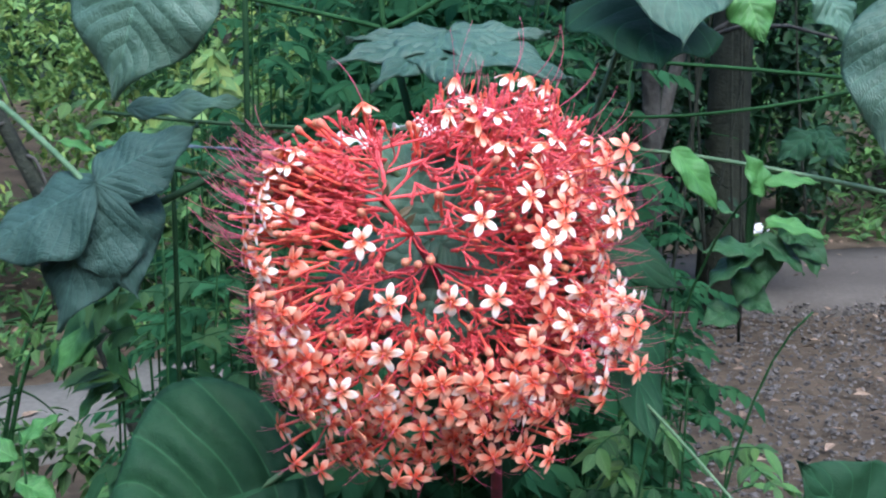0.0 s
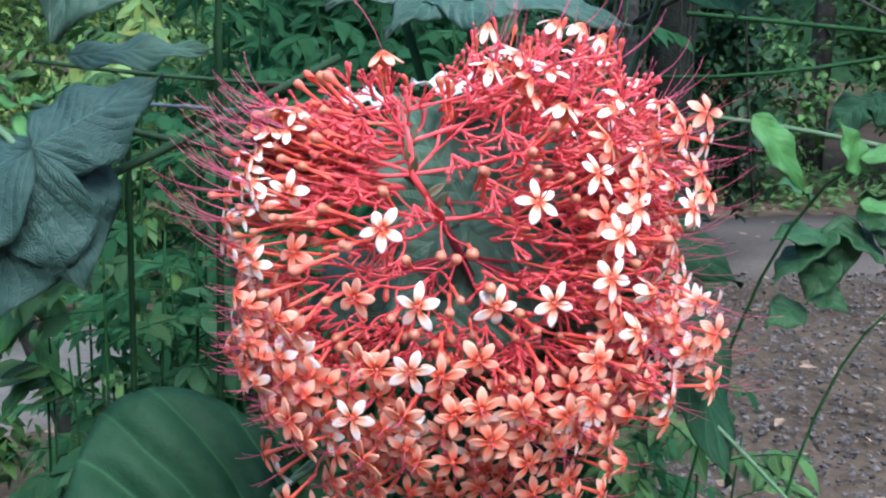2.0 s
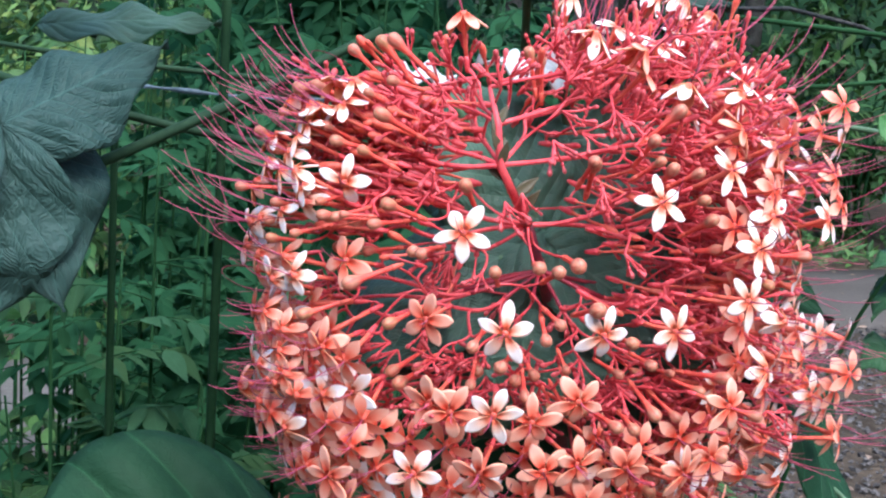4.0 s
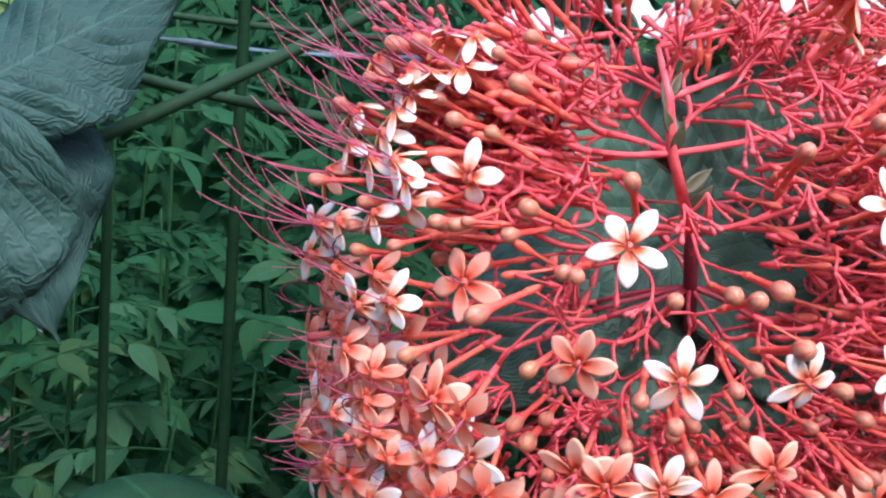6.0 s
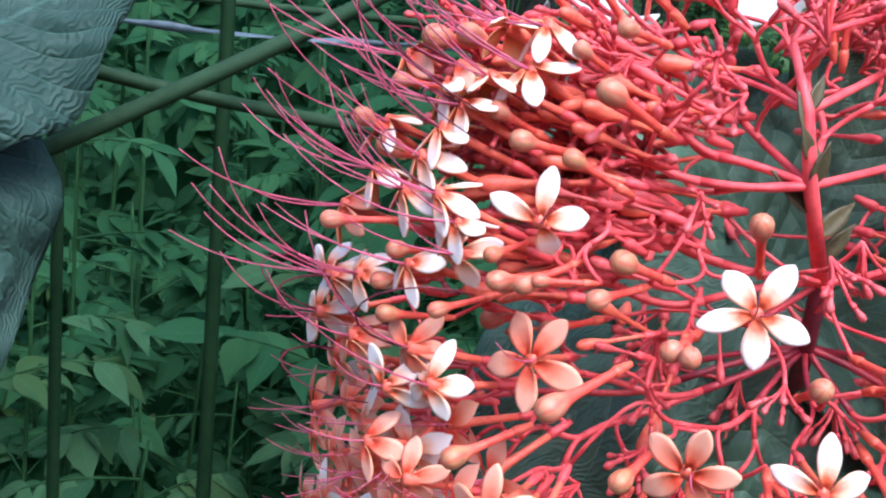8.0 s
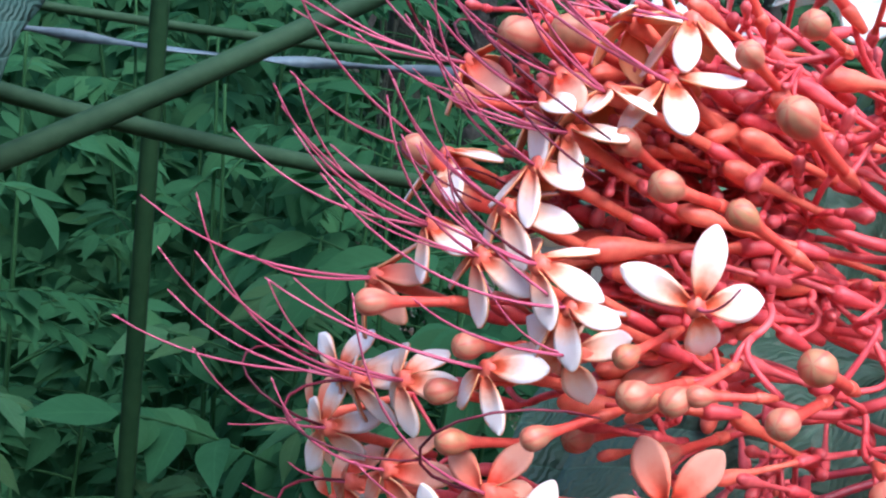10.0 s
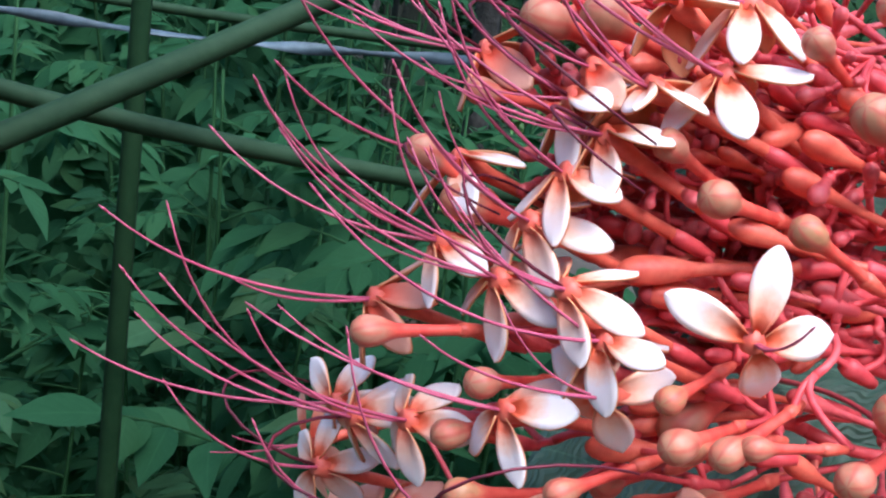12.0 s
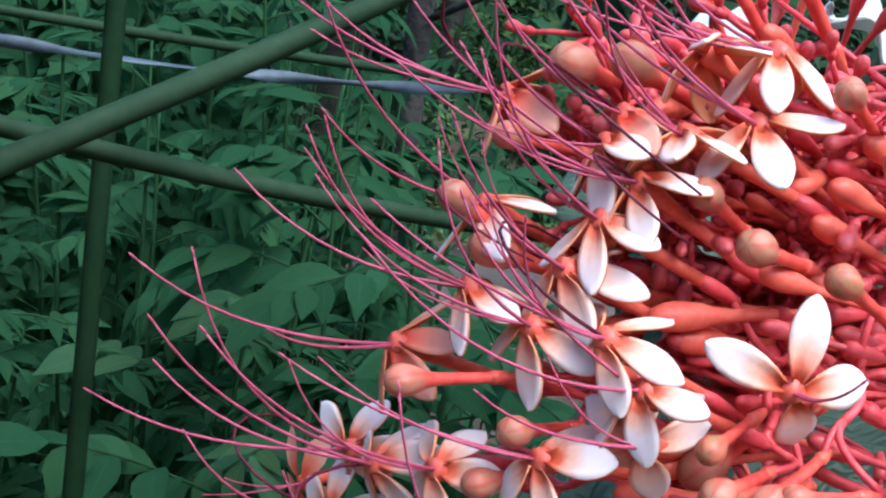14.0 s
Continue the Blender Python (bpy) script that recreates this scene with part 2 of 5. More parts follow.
M_GREENSTEM = surface("green_twig", (0.045, 0.10, 0.045), (0.10, 0.17, 0.085), 60, 0.55, 0.3, bump=0.3, depth=0.0006)
# These two stem greens are darkened: shade put into the colour.
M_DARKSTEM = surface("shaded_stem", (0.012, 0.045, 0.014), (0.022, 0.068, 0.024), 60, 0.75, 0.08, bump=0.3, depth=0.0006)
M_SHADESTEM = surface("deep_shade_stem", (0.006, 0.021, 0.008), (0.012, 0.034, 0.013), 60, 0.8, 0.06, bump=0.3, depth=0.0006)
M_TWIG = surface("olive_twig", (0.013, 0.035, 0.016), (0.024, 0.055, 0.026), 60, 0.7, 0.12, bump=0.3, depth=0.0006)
M_BARK = surface("grey_bark", (0.030, 0.030, 0.026), (0.078, 0.076, 0.066), 18, 0.9, 0.2, bump=0.8, depth=0.006)
M_DARKBARK = surface("dark_bark", (0.008, 0.011, 0.007), (0.024, 0.029, 0.019), 20, 0.9, 0.2, bump=0.8, depth=0.006)
# Dark, mid and light greens: shade or sky light put into the leaf colour.
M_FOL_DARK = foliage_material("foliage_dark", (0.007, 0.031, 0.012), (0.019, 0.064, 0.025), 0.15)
M_FOL_MID = foliage_material("foliage_mid", (0.028, 0.082, 0.022), (0.072, 0.17, 0.045), 0.2, 0.22)
M_FOL_LIGHT = foliage_material("foliage_light", (0.085, 0.18, 0.050), (0.20, 0.34, 0.10), 0.3, 0.3)
# Greens raised and made see-through to imitate lifted shade between the leaves.
M_FOL_SHADE = foliage_material("foliage_shade", (0.031, 0.110, 0.047), (0.050, 0.160, 0.072), 0.6, 0.15, 0.85, 0.06, 0.9, 0.08)
M_FOL_SOFT = foliage_material("foliage_soft", (0.036, 0.110, 0.048), (0.078, 0.185, 0.086), 0.6, 0.2, 0.7, 0.12, 0.9, 0.1)
M_SOIL = surface("damp_soil", (0.040, 0.031, 0.021), (0.092, 0.072, 0.049), 3, 0.95, 0.15, fine=14, bump=0.7, depth=0.012)
M_CONCRETE = surface("worn_concrete", (0.085, 0.083, 0.070), (0.150, 0.145, 0.125), 2.5, 0.9, 0.2, fine=25, bump=0.4, depth=0.004)
M_DIRT = surface("packed_dirt", (0.054, 0.049, 0.041), (0.090, 0.083, 0.071), 2.5, 0.95, 0.15, fine=25, bump=0.5, depth=0.006)
M_STONE = surface("gravel_stone", (0.030, 0.028, 0.025), (0.120, 0.112, 0.102), 30, 0.85, 0.25, bump=0.4, depth=0.002, vary=0.9)
M_LITTER = surface("dry_leaf", (0.075, 0.052, 0.034), (0.23, 0.17, 0.12), 20, 0.8, 0.2, bump=0.3, depth=0.002, vary=0.9)
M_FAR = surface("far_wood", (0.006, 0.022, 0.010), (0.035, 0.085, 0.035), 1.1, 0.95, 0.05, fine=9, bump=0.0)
M_STRIP = surface("pale_plastic", (0.045, 0.075, 0.090), (0.105, 0.155, 0.185), 60, 0.55, 0.3, bump=0.2, depth=0.0005)
M_WHITE = surface("white_plastic", (0.62, 0.64, 0.68), (0.80, 0.81, 0.84), 12, 0.4, 0.5, bump=0.3, depth=0.004)


# ---- mesh tools ----
class Geo:
    """Collects vertices, faces, material slots and UVs, then becomes one mesh."""

    def __init__(self):
        self.v, self.f, self.m, self.uv = [], [], [], []

    def face(self, ids, mat=0, uvs=None):
        self.f.append(ids)
        self.m.append(mat)
        self.uv.append(uvs or [(0, 0)] * len(ids))

    def tube(self, pts, radii, seg=6, mat=0, cap=True):
        pts = [Vector(p) for p in pts]
        n, start = len(pts), len(self.v)
        side = None
        for i, p in enumerate(pts):
            d = (pts[min(i + 1, n - 1)] - pts[max(i - 1, 0)]).normalized()
            if side is None:
                side = d.orthogonal().normalized()
            side = (side - d * side.dot(d)).normalized()
            other = d.cross(side)
            r = radii[i] if isinstance(radii, (list, tuple)) else radii
            for k in range(seg):
                a = 2 * math.pi * k / seg
                self.v.append(p + (side * math.cos(a) + other * math.sin(a)) * r)
        for i in range(n - 1):
            for k in range(seg):
                a, b = start + i * seg + k, start + i * seg + (k + 1) % seg
                self.face((a, b, b + seg, a + seg), mat)
        if cap:
            self.face(tuple(start + k for k in reversed(range(seg))), mat)
            self.face(tuple(start + (n - 1) * seg + k for k in range(seg)), mat)

    def blade(self, base, tip, normal, width, bend=0.0, fold=0.15, curl=0.0, nu=10, nv=3, mat=0, shape=0.75, point=1.0, quilt=0.0, ribs=9, wave=0.0, heart=0.0, teeth=0):
        """A leaf blade from base to tip, upper side towards normal."""
        base, tip = Vector(base), Vector(tip)
        axis = tip - base
        length = axis.length
        axis.normalize()
        up = Vector(normal)
        up = (up - axis * up.dot(axis)).normalized()
        side = axis.cross(up)
        start = len(self.v)
        for i in range(nu + 1):
            u = i / nu
            w = width * 0.5 * max(0.02, math.sin(math.pi * u**shape)) ** (0.8 + 0.5 * point * u)
            if teeth:
                w *= 0.96 + 0.09 * (1 - (u * teeth) % 1.0) * min(1.0, 6 * u)
            for j in range(-nv, nv + 1):
                v = j / nv
                back = heart * length * abs(v) * max(0.0, 1 - u * 3)
                run = (u - 0.275 * abs(v)) * ribs + (0.16 * noise.noise((u * 5 + width * 90, v * 2.5, length * 40)) if quilt else 0.0)
                puff = quilt * abs(math.sin(math.pi * run)) ** 0.6 * math.sin(math.pi * min(1.0, abs(v) + 0.02)) ** 0.5 if quilt else 0.0
                lift = -bend * length * u * u + fold * w * abs(v) - curl * w * v * v + puff
                if wave:
                    lift += wave * abs(v) * math.sin(u * 17 + (3 if j > 0 else 0))
                self.v.append(base + axis * (length * u - back) + side * (w * v) + up * lift)
        row = 2 * nv + 1
        for i in range(nu):
            for j in range(row - 1):
                a = start + i * row + j
                uvs = [((i + di) / nu, (j + dj) / (row - 1)) for di, dj in ((0, 0), (0, 1), (1, 1), (1, 0))]
                self.face((a, a + 1, a + row + 1, a + row), mat, uvs)

    def build(self, name, mats, smooth=True):
        me = bpy.data.meshes.new(name)
        me.from_pydata([tuple(p) for p in self.v], [], self.f)
        for m in mats:
            me.materials.append(m)
        me.polygons.foreach_set("material_index", self.m)
        me.polygons.foreach_set("use_smooth", [smooth] * len(self.f))
        layer = me.uv_layers.new(name="UVMap")
        layer.data.foreach_set("uv", [c for face in self.uv for pair in face for c in pair])
        me.update()
        return me


def part(name, geo, mats, parent, label="", thick=0.0, smooth=True):
    ob = new(name, geo if isinstance(geo, bpy.types.Mesh) else geo.build(name, mats, smooth))
    ob.parent = parent
    if thick:
        s = ob.modifiers.new("thickness", "SOLIDIFY")
        s.thickness, s.offset = thick, -1
    if label:
        tagged(ob, label)
    return ob


def thing(name, label, category, group="", kind="", at=(0, 0, 0)):
    ob = new(name)
    ob.empty_display_size = 0.05
    ob.location = at
    return tagged(ob, label, category, group, kind)


def curve(a, b, c, n=8):
    a, b, c = Vector(a), Vector(b), Vector(c)
    return [(1 - t) ** 2 * a + 2 * t * (1 - t) * b + t * t * c for t in (i / n for i in range(n + 1))]


def taper(r0, r1, n):
    return [r0 + (r1 - r0) * i / (n - 1) for i in range(n)]


def rand_dir(rng, flat=1.0):
    while True:
        v = Vector((rng.uniform(-1, 1), rng.uniform(-1, 1), rng.uniform(-1, 1)))
        if 0.05 < v.length < 1:
            v.z *= flat
            return v.normalized()


# ---- ground ----
def ground_sheet():
    bm = bmesh.new()
    n = 90
    pts = {}
    for i in range(n + 1):
        for j in range(n + 1):
            x = 40 * math.copysign(abs(2 * i / n - 1) ** 2.2, 2 * i / n - 1)
            y = 1.5 + 40 * math.copysign(abs(2 * j / n - 1) ** 2.2, 2 * j / n - 1)
            z = 0.025 * noise.noise((x * 1.3, y * 1.3, 0)) + 0.008 * noise.noise((x * 6, y * 6, 3))
            pts[i, j] = bm.verts.new((x, y, z - 0.02))
    for i in range(n):
        for j in range(n):
            bm.faces.new((pts[i, j], pts[i + 1, j], pts[i + 1, j + 1], pts[i, j + 1]))
    me = bpy.data.meshes.new("ground")
    bm.to_mesh(me)
    me.materials.append(M_SOIL)
    me.polygons.foreach_set("use_smooth", [True] * len(me.polygons))
    return tagged(new("ground", me), "damp brown soil of a shaded garden", "ground", kind="structure")


def slab(name, label, category, mat, line, widths, top, thick=0.06):
    """A path that follows a line, with worn, uneven edges."""
    g = Geo()
    rows = []
    n = 40
    for i in range(n + 1):
        s = i / n * (len(line) - 1)
        k = min(int(s), len(line) - 2)
        p = Vector(line[k]).lerp(Vector(line[k + 1]), s - k)
        d = (Vector(line[k + 1]) - Vector(line[k])).normalized()
        side = Vector((-d.y, d.x, 0))
        w = widths[k] + (widths[k + 1] - widths[k]) * (s - k)
        a = w * (0.5 + 0.07 * noise.noise((i * 0.9, 1.7, 4)))
        b = w * (0.5 + 0.07 * noise.noise((i * 0.9, 8.2, 4)))
        ids = []
        for off, z in ((-a, top - thick), (-a + 0.01, top), (-a * 0.4, top + 0.006), (b * 0.4, top + 0.006), (b - 0.01, top), (b, top - thick)):
            ids.append(len(g.v))
            g.v.append(Vector((p.x, p.y, 0)) + side * off + Vector((0, 0, z)))
        rows.append(ids)
    for r, q in zip(rows, rows[1:]):
        for k in range(5):
            g.face((r[k], q[k], q[k + 1], r[k + 1]))
    return tagged(new(name, g.build(name, [mat])), label, category, kind="structure")


def pebble(g, rng, at, size):
    """A small angular stone of eight to twelve faces."""
    start = len(g.v)
    turn = Euler((rng.uniform(0, 6), rng.uniform(0, 6), rng.uniform(0, 6))).to_matrix()
    for v in ((1, 0, 0), (-1, 0, 0), (0, 1, 0), (0, -1, 0), (0, 0, 1), (0, 0, -1)):
        p = turn @ (Vector(v) * size * rng.uniform(0.35, 0.75))
        p.z *= 0.65
        g.v.append(Vector(at) + p)
    for a, b, c in ((0, 2, 4), (2, 1, 4), (1, 3, 4), (3, 0, 4), (2, 0, 5), (1, 2, 5), (3, 1, 5), (0, 3, 5)):
        g.face((start + a, start + b, start + c))


def scattered(name, label, category, mat, count, box, draw, seed):
    rng = random.Random(seed)
    g = Geo()
    for _ in range(count):
        x, y = rng.uniform(box[0], box[1]), rng.uniform(box[2], box[3])
        draw(g, rng, x, y)
    return tagged(new(name, g.build(name, [mat], False)), label, category, kind="stuff")


def fallen_leaf(g, rng, x, y):
    a, size = rng.uniform(0, 6.28), rng.uniform(0.015, 0.045)
    d = Vector((math.cos(a), math.sin(a), rng.uniform(-0.2, 0.3)))
    base = Vector((x, y, rng.uniform(0.004, 0.02)))
    g.blade(base, base + d * size, (rng.uniform(-0.4, 0.4), rng.uniform(-0.4, 0.4), 1), size * 0.5, 0.1, 0.3, nu=3, nv=1)


def stony(g, rng, x, y):
    """Gravel that thins out unevenly towards its borders."""
    edge = min((x - 0.30) / 0.25, (2.9 - x) / 0.9, (y - 0.85) / 0.4, (3.6 - y) / 0.3)
    if edge + 1.2 * noise.noise((x * 2.1, y * 2.1, 3.0)) > rng.random() * 0.9:
        pebble(g, rng, (x, y, rng.uniform(-0.002, 0.008)), 0.0045 + 0.016 * rng.random() ** 2.4)


ground_sheet()
slab("pavement", "narrow grey concrete footpath, worn and dusty", "footpath", M_CONCRETE, [(-9.5, -1.8, 0), (-3.2, 0.9, 0), (-0.75, 1.95, 0), (-0.3, 2.5, 0), (0.6, 4.5, 0)], [0.6, 0.55, 0.5, 0.45, 0.45], 0.012)
slab("road", "packed grey-brown dirt track beyond the gravel", "dirt track", M_DIRT, [(0.2, 3.3, 0), (1.6, 3.55, 0), (4.5, 3.9, 0), (9.0, 5.2, 0)], [0.75, 0.9, 1.1, 1.4], 0.01)
scattered("gravel", "loose grey gravel and small stones", "gravel", M_STONE, 24000, (0.30, 2.9, 0.85, 3.6),
          stony, 3)
scattered("leaf_litter", "dry brown fallen leaves on the soil", "leaf litter", M_LITTER, 5200, (-4.0, 4.0, -3.0, 4.4), fallen_leaf, 4)


# ---- foliage makers ----
def leaf_cloud(g, rng, centre, radius, count, size, flat=0.7, droop=0.3, wide=0.5, fine=False):
    """Small folded leaves scattered through an uneven, clumpy volume."""
    centre, radius = Vector(centre), Vector(radius)
    clumps = [(centre + Vector([d * r * rng.uniform(0.35, 1.0) for d, r in zip(rand_dir(rng), radius)]), rng.uniform(0.16, 0.34)) for _ in range(max(5, count // 60))]
    for i in range(count):
        c, r = clumps[i % len(clumps)]
        p = c + Vector([d * a * r * rng.uniform(0.2, 1) for d, a in zip(rand_dir(rng), radius)])
        d = (rand_dir(rng, flat) + Vector((0, 0, -droop))).normalized()
        s = size * rng.uniform(0.6, 1.3)
        n = Vector((rng.uniform(-0.5, 0.5), rng.uniform(-0.6, 0.3), 1))
        if fine:
            d = (Vector((rng.uniform(-1.0, 1.0), rng.uniform(-0.5, 0.3), -0.8 + rng.uniform(-0.4, 0.6)))).normalized()
            n = Vector((rng.uniform(-0.6, 0.6), -0.7, 0.8))
        g.blade(p, p + d * s, n, s * wide, rng.uniform(0, 0.25), rng.uniform(0.1, 0.35 if fine else 0.5), nu=8 if fine else 4, nv=2 if fine else 1)


def shrub(name, label, category, at, height, radius, count, size, mat, stem_mat=None, seed=1, stems=5, crown=0.62, wide=0.5, flat=0.7, droop=0.3, group="", fine=False):
    rng = random.Random(seed)
    root = thing(name, label, category, group)
    root.location = (at[0], at[1], 0)
    for k in range(stems):
        a = 6.28 * k / stems + rng.uniform(-0.4, 0.4)
        r = rng.uniform(0.25, 0.8)
        top = Vector((math.cos(a) * radius[0] * r, math.sin(a) * radius[1] * r, height * rng.uniform(0.7, 1.0)))
        foot = Vector((math.cos(a) * 0.04, math.sin(a) * 0.04, -0.03))
        g = Geo()
        main = curve(foot, (foot.x, foot.y, top.z * 0.6), top, 7)
        thickness = (0.002 + 0.003 * height) if fine else 0.004 + 0.006 * height
        g.tube(main, taper(thickness, thickness * 0.3, 8), 6)
        for i in () if fine else (3, 4, 5, 6):
            d = rand_dir(rng, 0.5) * height * rng.uniform(0.12, 0.25)
            g.tube(curve(main[i], main[i] + d * 0.5 + Vector((0, 0, 0.02)), main[i] + d, 4), taper(thickness * 0.4, thickness * 0.15, 5), 4)
        part("stem", g, [stem_mat or M_DARKSTEM], root)
    g = Geo()
    leaf_cloud(g, rng, (0, 0, height * crown), (radius[0], radius[1], height * (1 - crown) * 1.1), count, size, flat, droop, wide, fine)
    part("foliage", g, [mat], root)
    return root


def leafy_shrub(name, label, at, height, spread, stems, twigs, size, mat, seed, group, low=0.2, wide=0.42, droop=0.5, reach=0.11):
    """Thin upright stems with side twigs that carry pairs of small drooping leaves."""
    rng = random.Random(seed)
    root = thing(name, label, "shrub", group)
    root.location = (at[0], at[1], 0)
    leaves = Geo()
    for k in range(stems):
        a, r = 6.28 * k / stems + rng.uniform(-0.6, 0.6), rng.uniform(0.2, 1.0)
        top = Vector((math.cos(a) * spread * r, math.sin(a) * spread * r, height * rng.uniform(0.75, 1.0)))
        foot = Vector((math.cos(a) * spread * 0.5 * r, math.sin(a) * spread * 0.5 * r, -0.03))
        main = curve(foot, (foot.x + rng.uniform(-0.02, 0.02), foot.y, top.z * 0.6), top, 24)
        g = Geo()
        g.tube(main, taper(0.0014 + 0.0022 * height, 0.0008, 25), 6)
        for i in range(twigs):
            q = low + (1 - low) * (i + rng.random()) / twigs
            p = main[min(24, int(q * 24))]
            a = rng.uniform(0, 6.2832)
            d = Vector((math.cos(a), math.sin(a), rng.uniform(-0.1, 0.7))).normalized()
            long = reach * rng.uniform(0.5, 1.2) * (1.15 - 0.5 * q)
            end = p + d * long - Vector((0, 0, droop * long * rng.uniform(0.2, 0.9)))
            way = curve(p, p + d * long * 0.6, end, 8)
            g.tube(way, taper(0.0008, 0.0004, 9), 4, cap=False)
            for j in range(2, 9):
                along = (way[j] - way[j - 1]).normalized()
                across = along.cross(Vector((0, 0, 1)))
                for sgn in (-1, 1) if j < 8 else (0,):
                    if rng.random() < 0.15:
                        continue
                    s = size * rng.uniform(0.55, 1.2)
                    run = (along * rng.uniform(0.4, 1.0) + across * sgn * rng.uniform(0.6, 1.0) + Vector((0, 0, -droop * rng.uniform(0.1, 1.2)))).normalized()
                    n = Vector((rng.uniform(-0.5, 0.5), rng.uniform(-0.7, 0.2), 1))
                    leaves.blade(way[j], way[j] + run * s, n, s * wide * rng.uniform(0.8, 1.2), rng.uniform(0, 0.35), rng.uniform(0.1, 0.45), nu=6, nv=1, shape=0.8)
        part("stem", g, [M_DARKSTEM], root)
    part("foliage", leaves, [mat], root)
    return root


def tree(at, height, trunk_r, crown_r, count, size, mat, seed, lean=(0, 0), low=0.35, bark=None, label="", group="trees behind the garden"):
    rng = random.Random(seed)
    root = thing("tree", label or "slender tree with grey bark and a loose green crown", "tree", group)
    root.location = (at[0], at[1], 0)
    top = Vector((lean[0], lean[1], height))
    main = curve((0, 0, -0.05), (lean[0] * 0.2, lean[1] * 0.2, height * 0.5), top, 10)
    g = Geo()
    g.tube(main, taper(trunk_r, trunk_r * 0.35, 11), 10)
    part("trunk", g, [bark or M_BARK], root)
    ends = []
    for k in range(7):
        i = rng.randint(4, 10)
        d = rand_dir(rng, 0.5)
        d.z = abs(d.z) * 0.7
        tip = main[i] + d * crown_r * rng.uniform(0.6, 1.0)
        g = Geo()
        g.tube(curve(main[i], main[i].lerp(tip, 0.5) + Vector((0, 0, 0.1)), tip, 5), taper(trunk_r * 0.22, trunk_r * 0.08, 6), 6)
        part("limb", g, [bark or M_BARK], root)
        ends.append(tip)
    g = Geo()
    leaf_cloud(g, rng, (lean[0] * 0.6, lean[1] * 0.6, height * (low + 1) / 2), (crown_r, crown_r, height * (1 - low) * 0.55), count, size)
    part("crown", g, [mat], root)
    return root


# far woods that close the garden all round
def woods():
    rng = random.Random(21)
    g = Geo()
    for k in range(64):
        a = 6.2832 * k / 110 + rng.uniform(-0.03, 0.03)
        r = rng.uniform(5.6, 8.5)
        leaf_cloud(g, rng, (r * math.cos(a), 1 + r * math.sin(a), rng.uniform(0.7, 3.0)), (0.9, 0.9, rng.uniform(1.0, 1.8)), 260, 0.15)
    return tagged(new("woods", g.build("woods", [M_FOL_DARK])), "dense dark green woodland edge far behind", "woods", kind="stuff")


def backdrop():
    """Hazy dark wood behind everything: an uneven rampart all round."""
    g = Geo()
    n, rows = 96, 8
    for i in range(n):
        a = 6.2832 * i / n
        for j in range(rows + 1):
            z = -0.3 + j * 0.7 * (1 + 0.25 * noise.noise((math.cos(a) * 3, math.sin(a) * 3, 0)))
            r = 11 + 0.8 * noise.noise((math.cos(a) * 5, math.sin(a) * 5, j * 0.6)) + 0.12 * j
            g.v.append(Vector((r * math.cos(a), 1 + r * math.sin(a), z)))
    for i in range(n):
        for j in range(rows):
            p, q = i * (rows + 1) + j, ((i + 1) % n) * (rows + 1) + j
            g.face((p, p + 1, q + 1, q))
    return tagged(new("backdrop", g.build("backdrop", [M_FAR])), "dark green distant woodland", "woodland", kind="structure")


woods()
backdrop()
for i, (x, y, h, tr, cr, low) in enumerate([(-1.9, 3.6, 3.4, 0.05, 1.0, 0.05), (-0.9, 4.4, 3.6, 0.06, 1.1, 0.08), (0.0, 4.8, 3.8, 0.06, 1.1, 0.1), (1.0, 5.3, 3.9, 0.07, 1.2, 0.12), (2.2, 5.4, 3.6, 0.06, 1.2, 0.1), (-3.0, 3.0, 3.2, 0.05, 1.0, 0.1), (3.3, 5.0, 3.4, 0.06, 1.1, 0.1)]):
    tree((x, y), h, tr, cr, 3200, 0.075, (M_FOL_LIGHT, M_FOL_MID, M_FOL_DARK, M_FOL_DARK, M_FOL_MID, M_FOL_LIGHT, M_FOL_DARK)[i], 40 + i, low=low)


def weed(g, rng, x, y):
    """A low tuft of small leaves."""
    for _ in range(5):
        base = Vector((x + rng.uniform(-0.02, 0.02), y + rng.uniform(-0.02, 0.02), rng.uniform(0, 0.05)))
        d = rand_dir(rng, 0.6)
        d.z = abs(d.z) + 0.15
        size = rng.uniform(0.025, 0.06)
        g.blade(base, base + d * size, (rng.uniform(-0.3, 0.3), -0.4, 1), size * 0.42, 0.2, 0.3, nu=3, nv=1)


def borders(g, rng, x, y):
    """Weeds keep off the footpath, the gravel and the track."""
    line = 1.95 + (x + 0.75) * (0.43 if x < -0.75 else 1.3)
    near = -2.6 < x < 3.4 and 0.5 < y
    if not near and noise.noise((x * 0.7, y * 0.7, 8.0)) + 0.5 * noise.noise((x * 2.3, y * 2.3, 1.0)) < 0.12:
        return
    if abs(x) < 0.25 and y < 0.25 or near and noise.noise((x * 1.7, y * 1.7, 5.0)) < -0.25:
        return
    if abs(y - line) > 0.36 and not (0.32 + 0.22 * rng.random() ** 2 < x < 2.5 and 1.0 < y < 4.1):
        weed(g, rng, x, y)


scattered("weeds", "low green weeds and grass along the paths", "weeds", M_FOL_MID, 16000, (-5.5, 5.5, -4.5, 5.2), borders, 9)


# ---- the pagoda flower ----
HEAD_C, HEAD_R, HEAD_N = Vector((0.004, 0.0, 0.752)), (0.099, 0.077, 0.098), 2.6


def head_value(p):
    q = p - HEAD_C
    return sum(abs(c / r) ** HEAD_N for c, r in zip(q, HEAD_R)) ** (1 / HEAD_N)


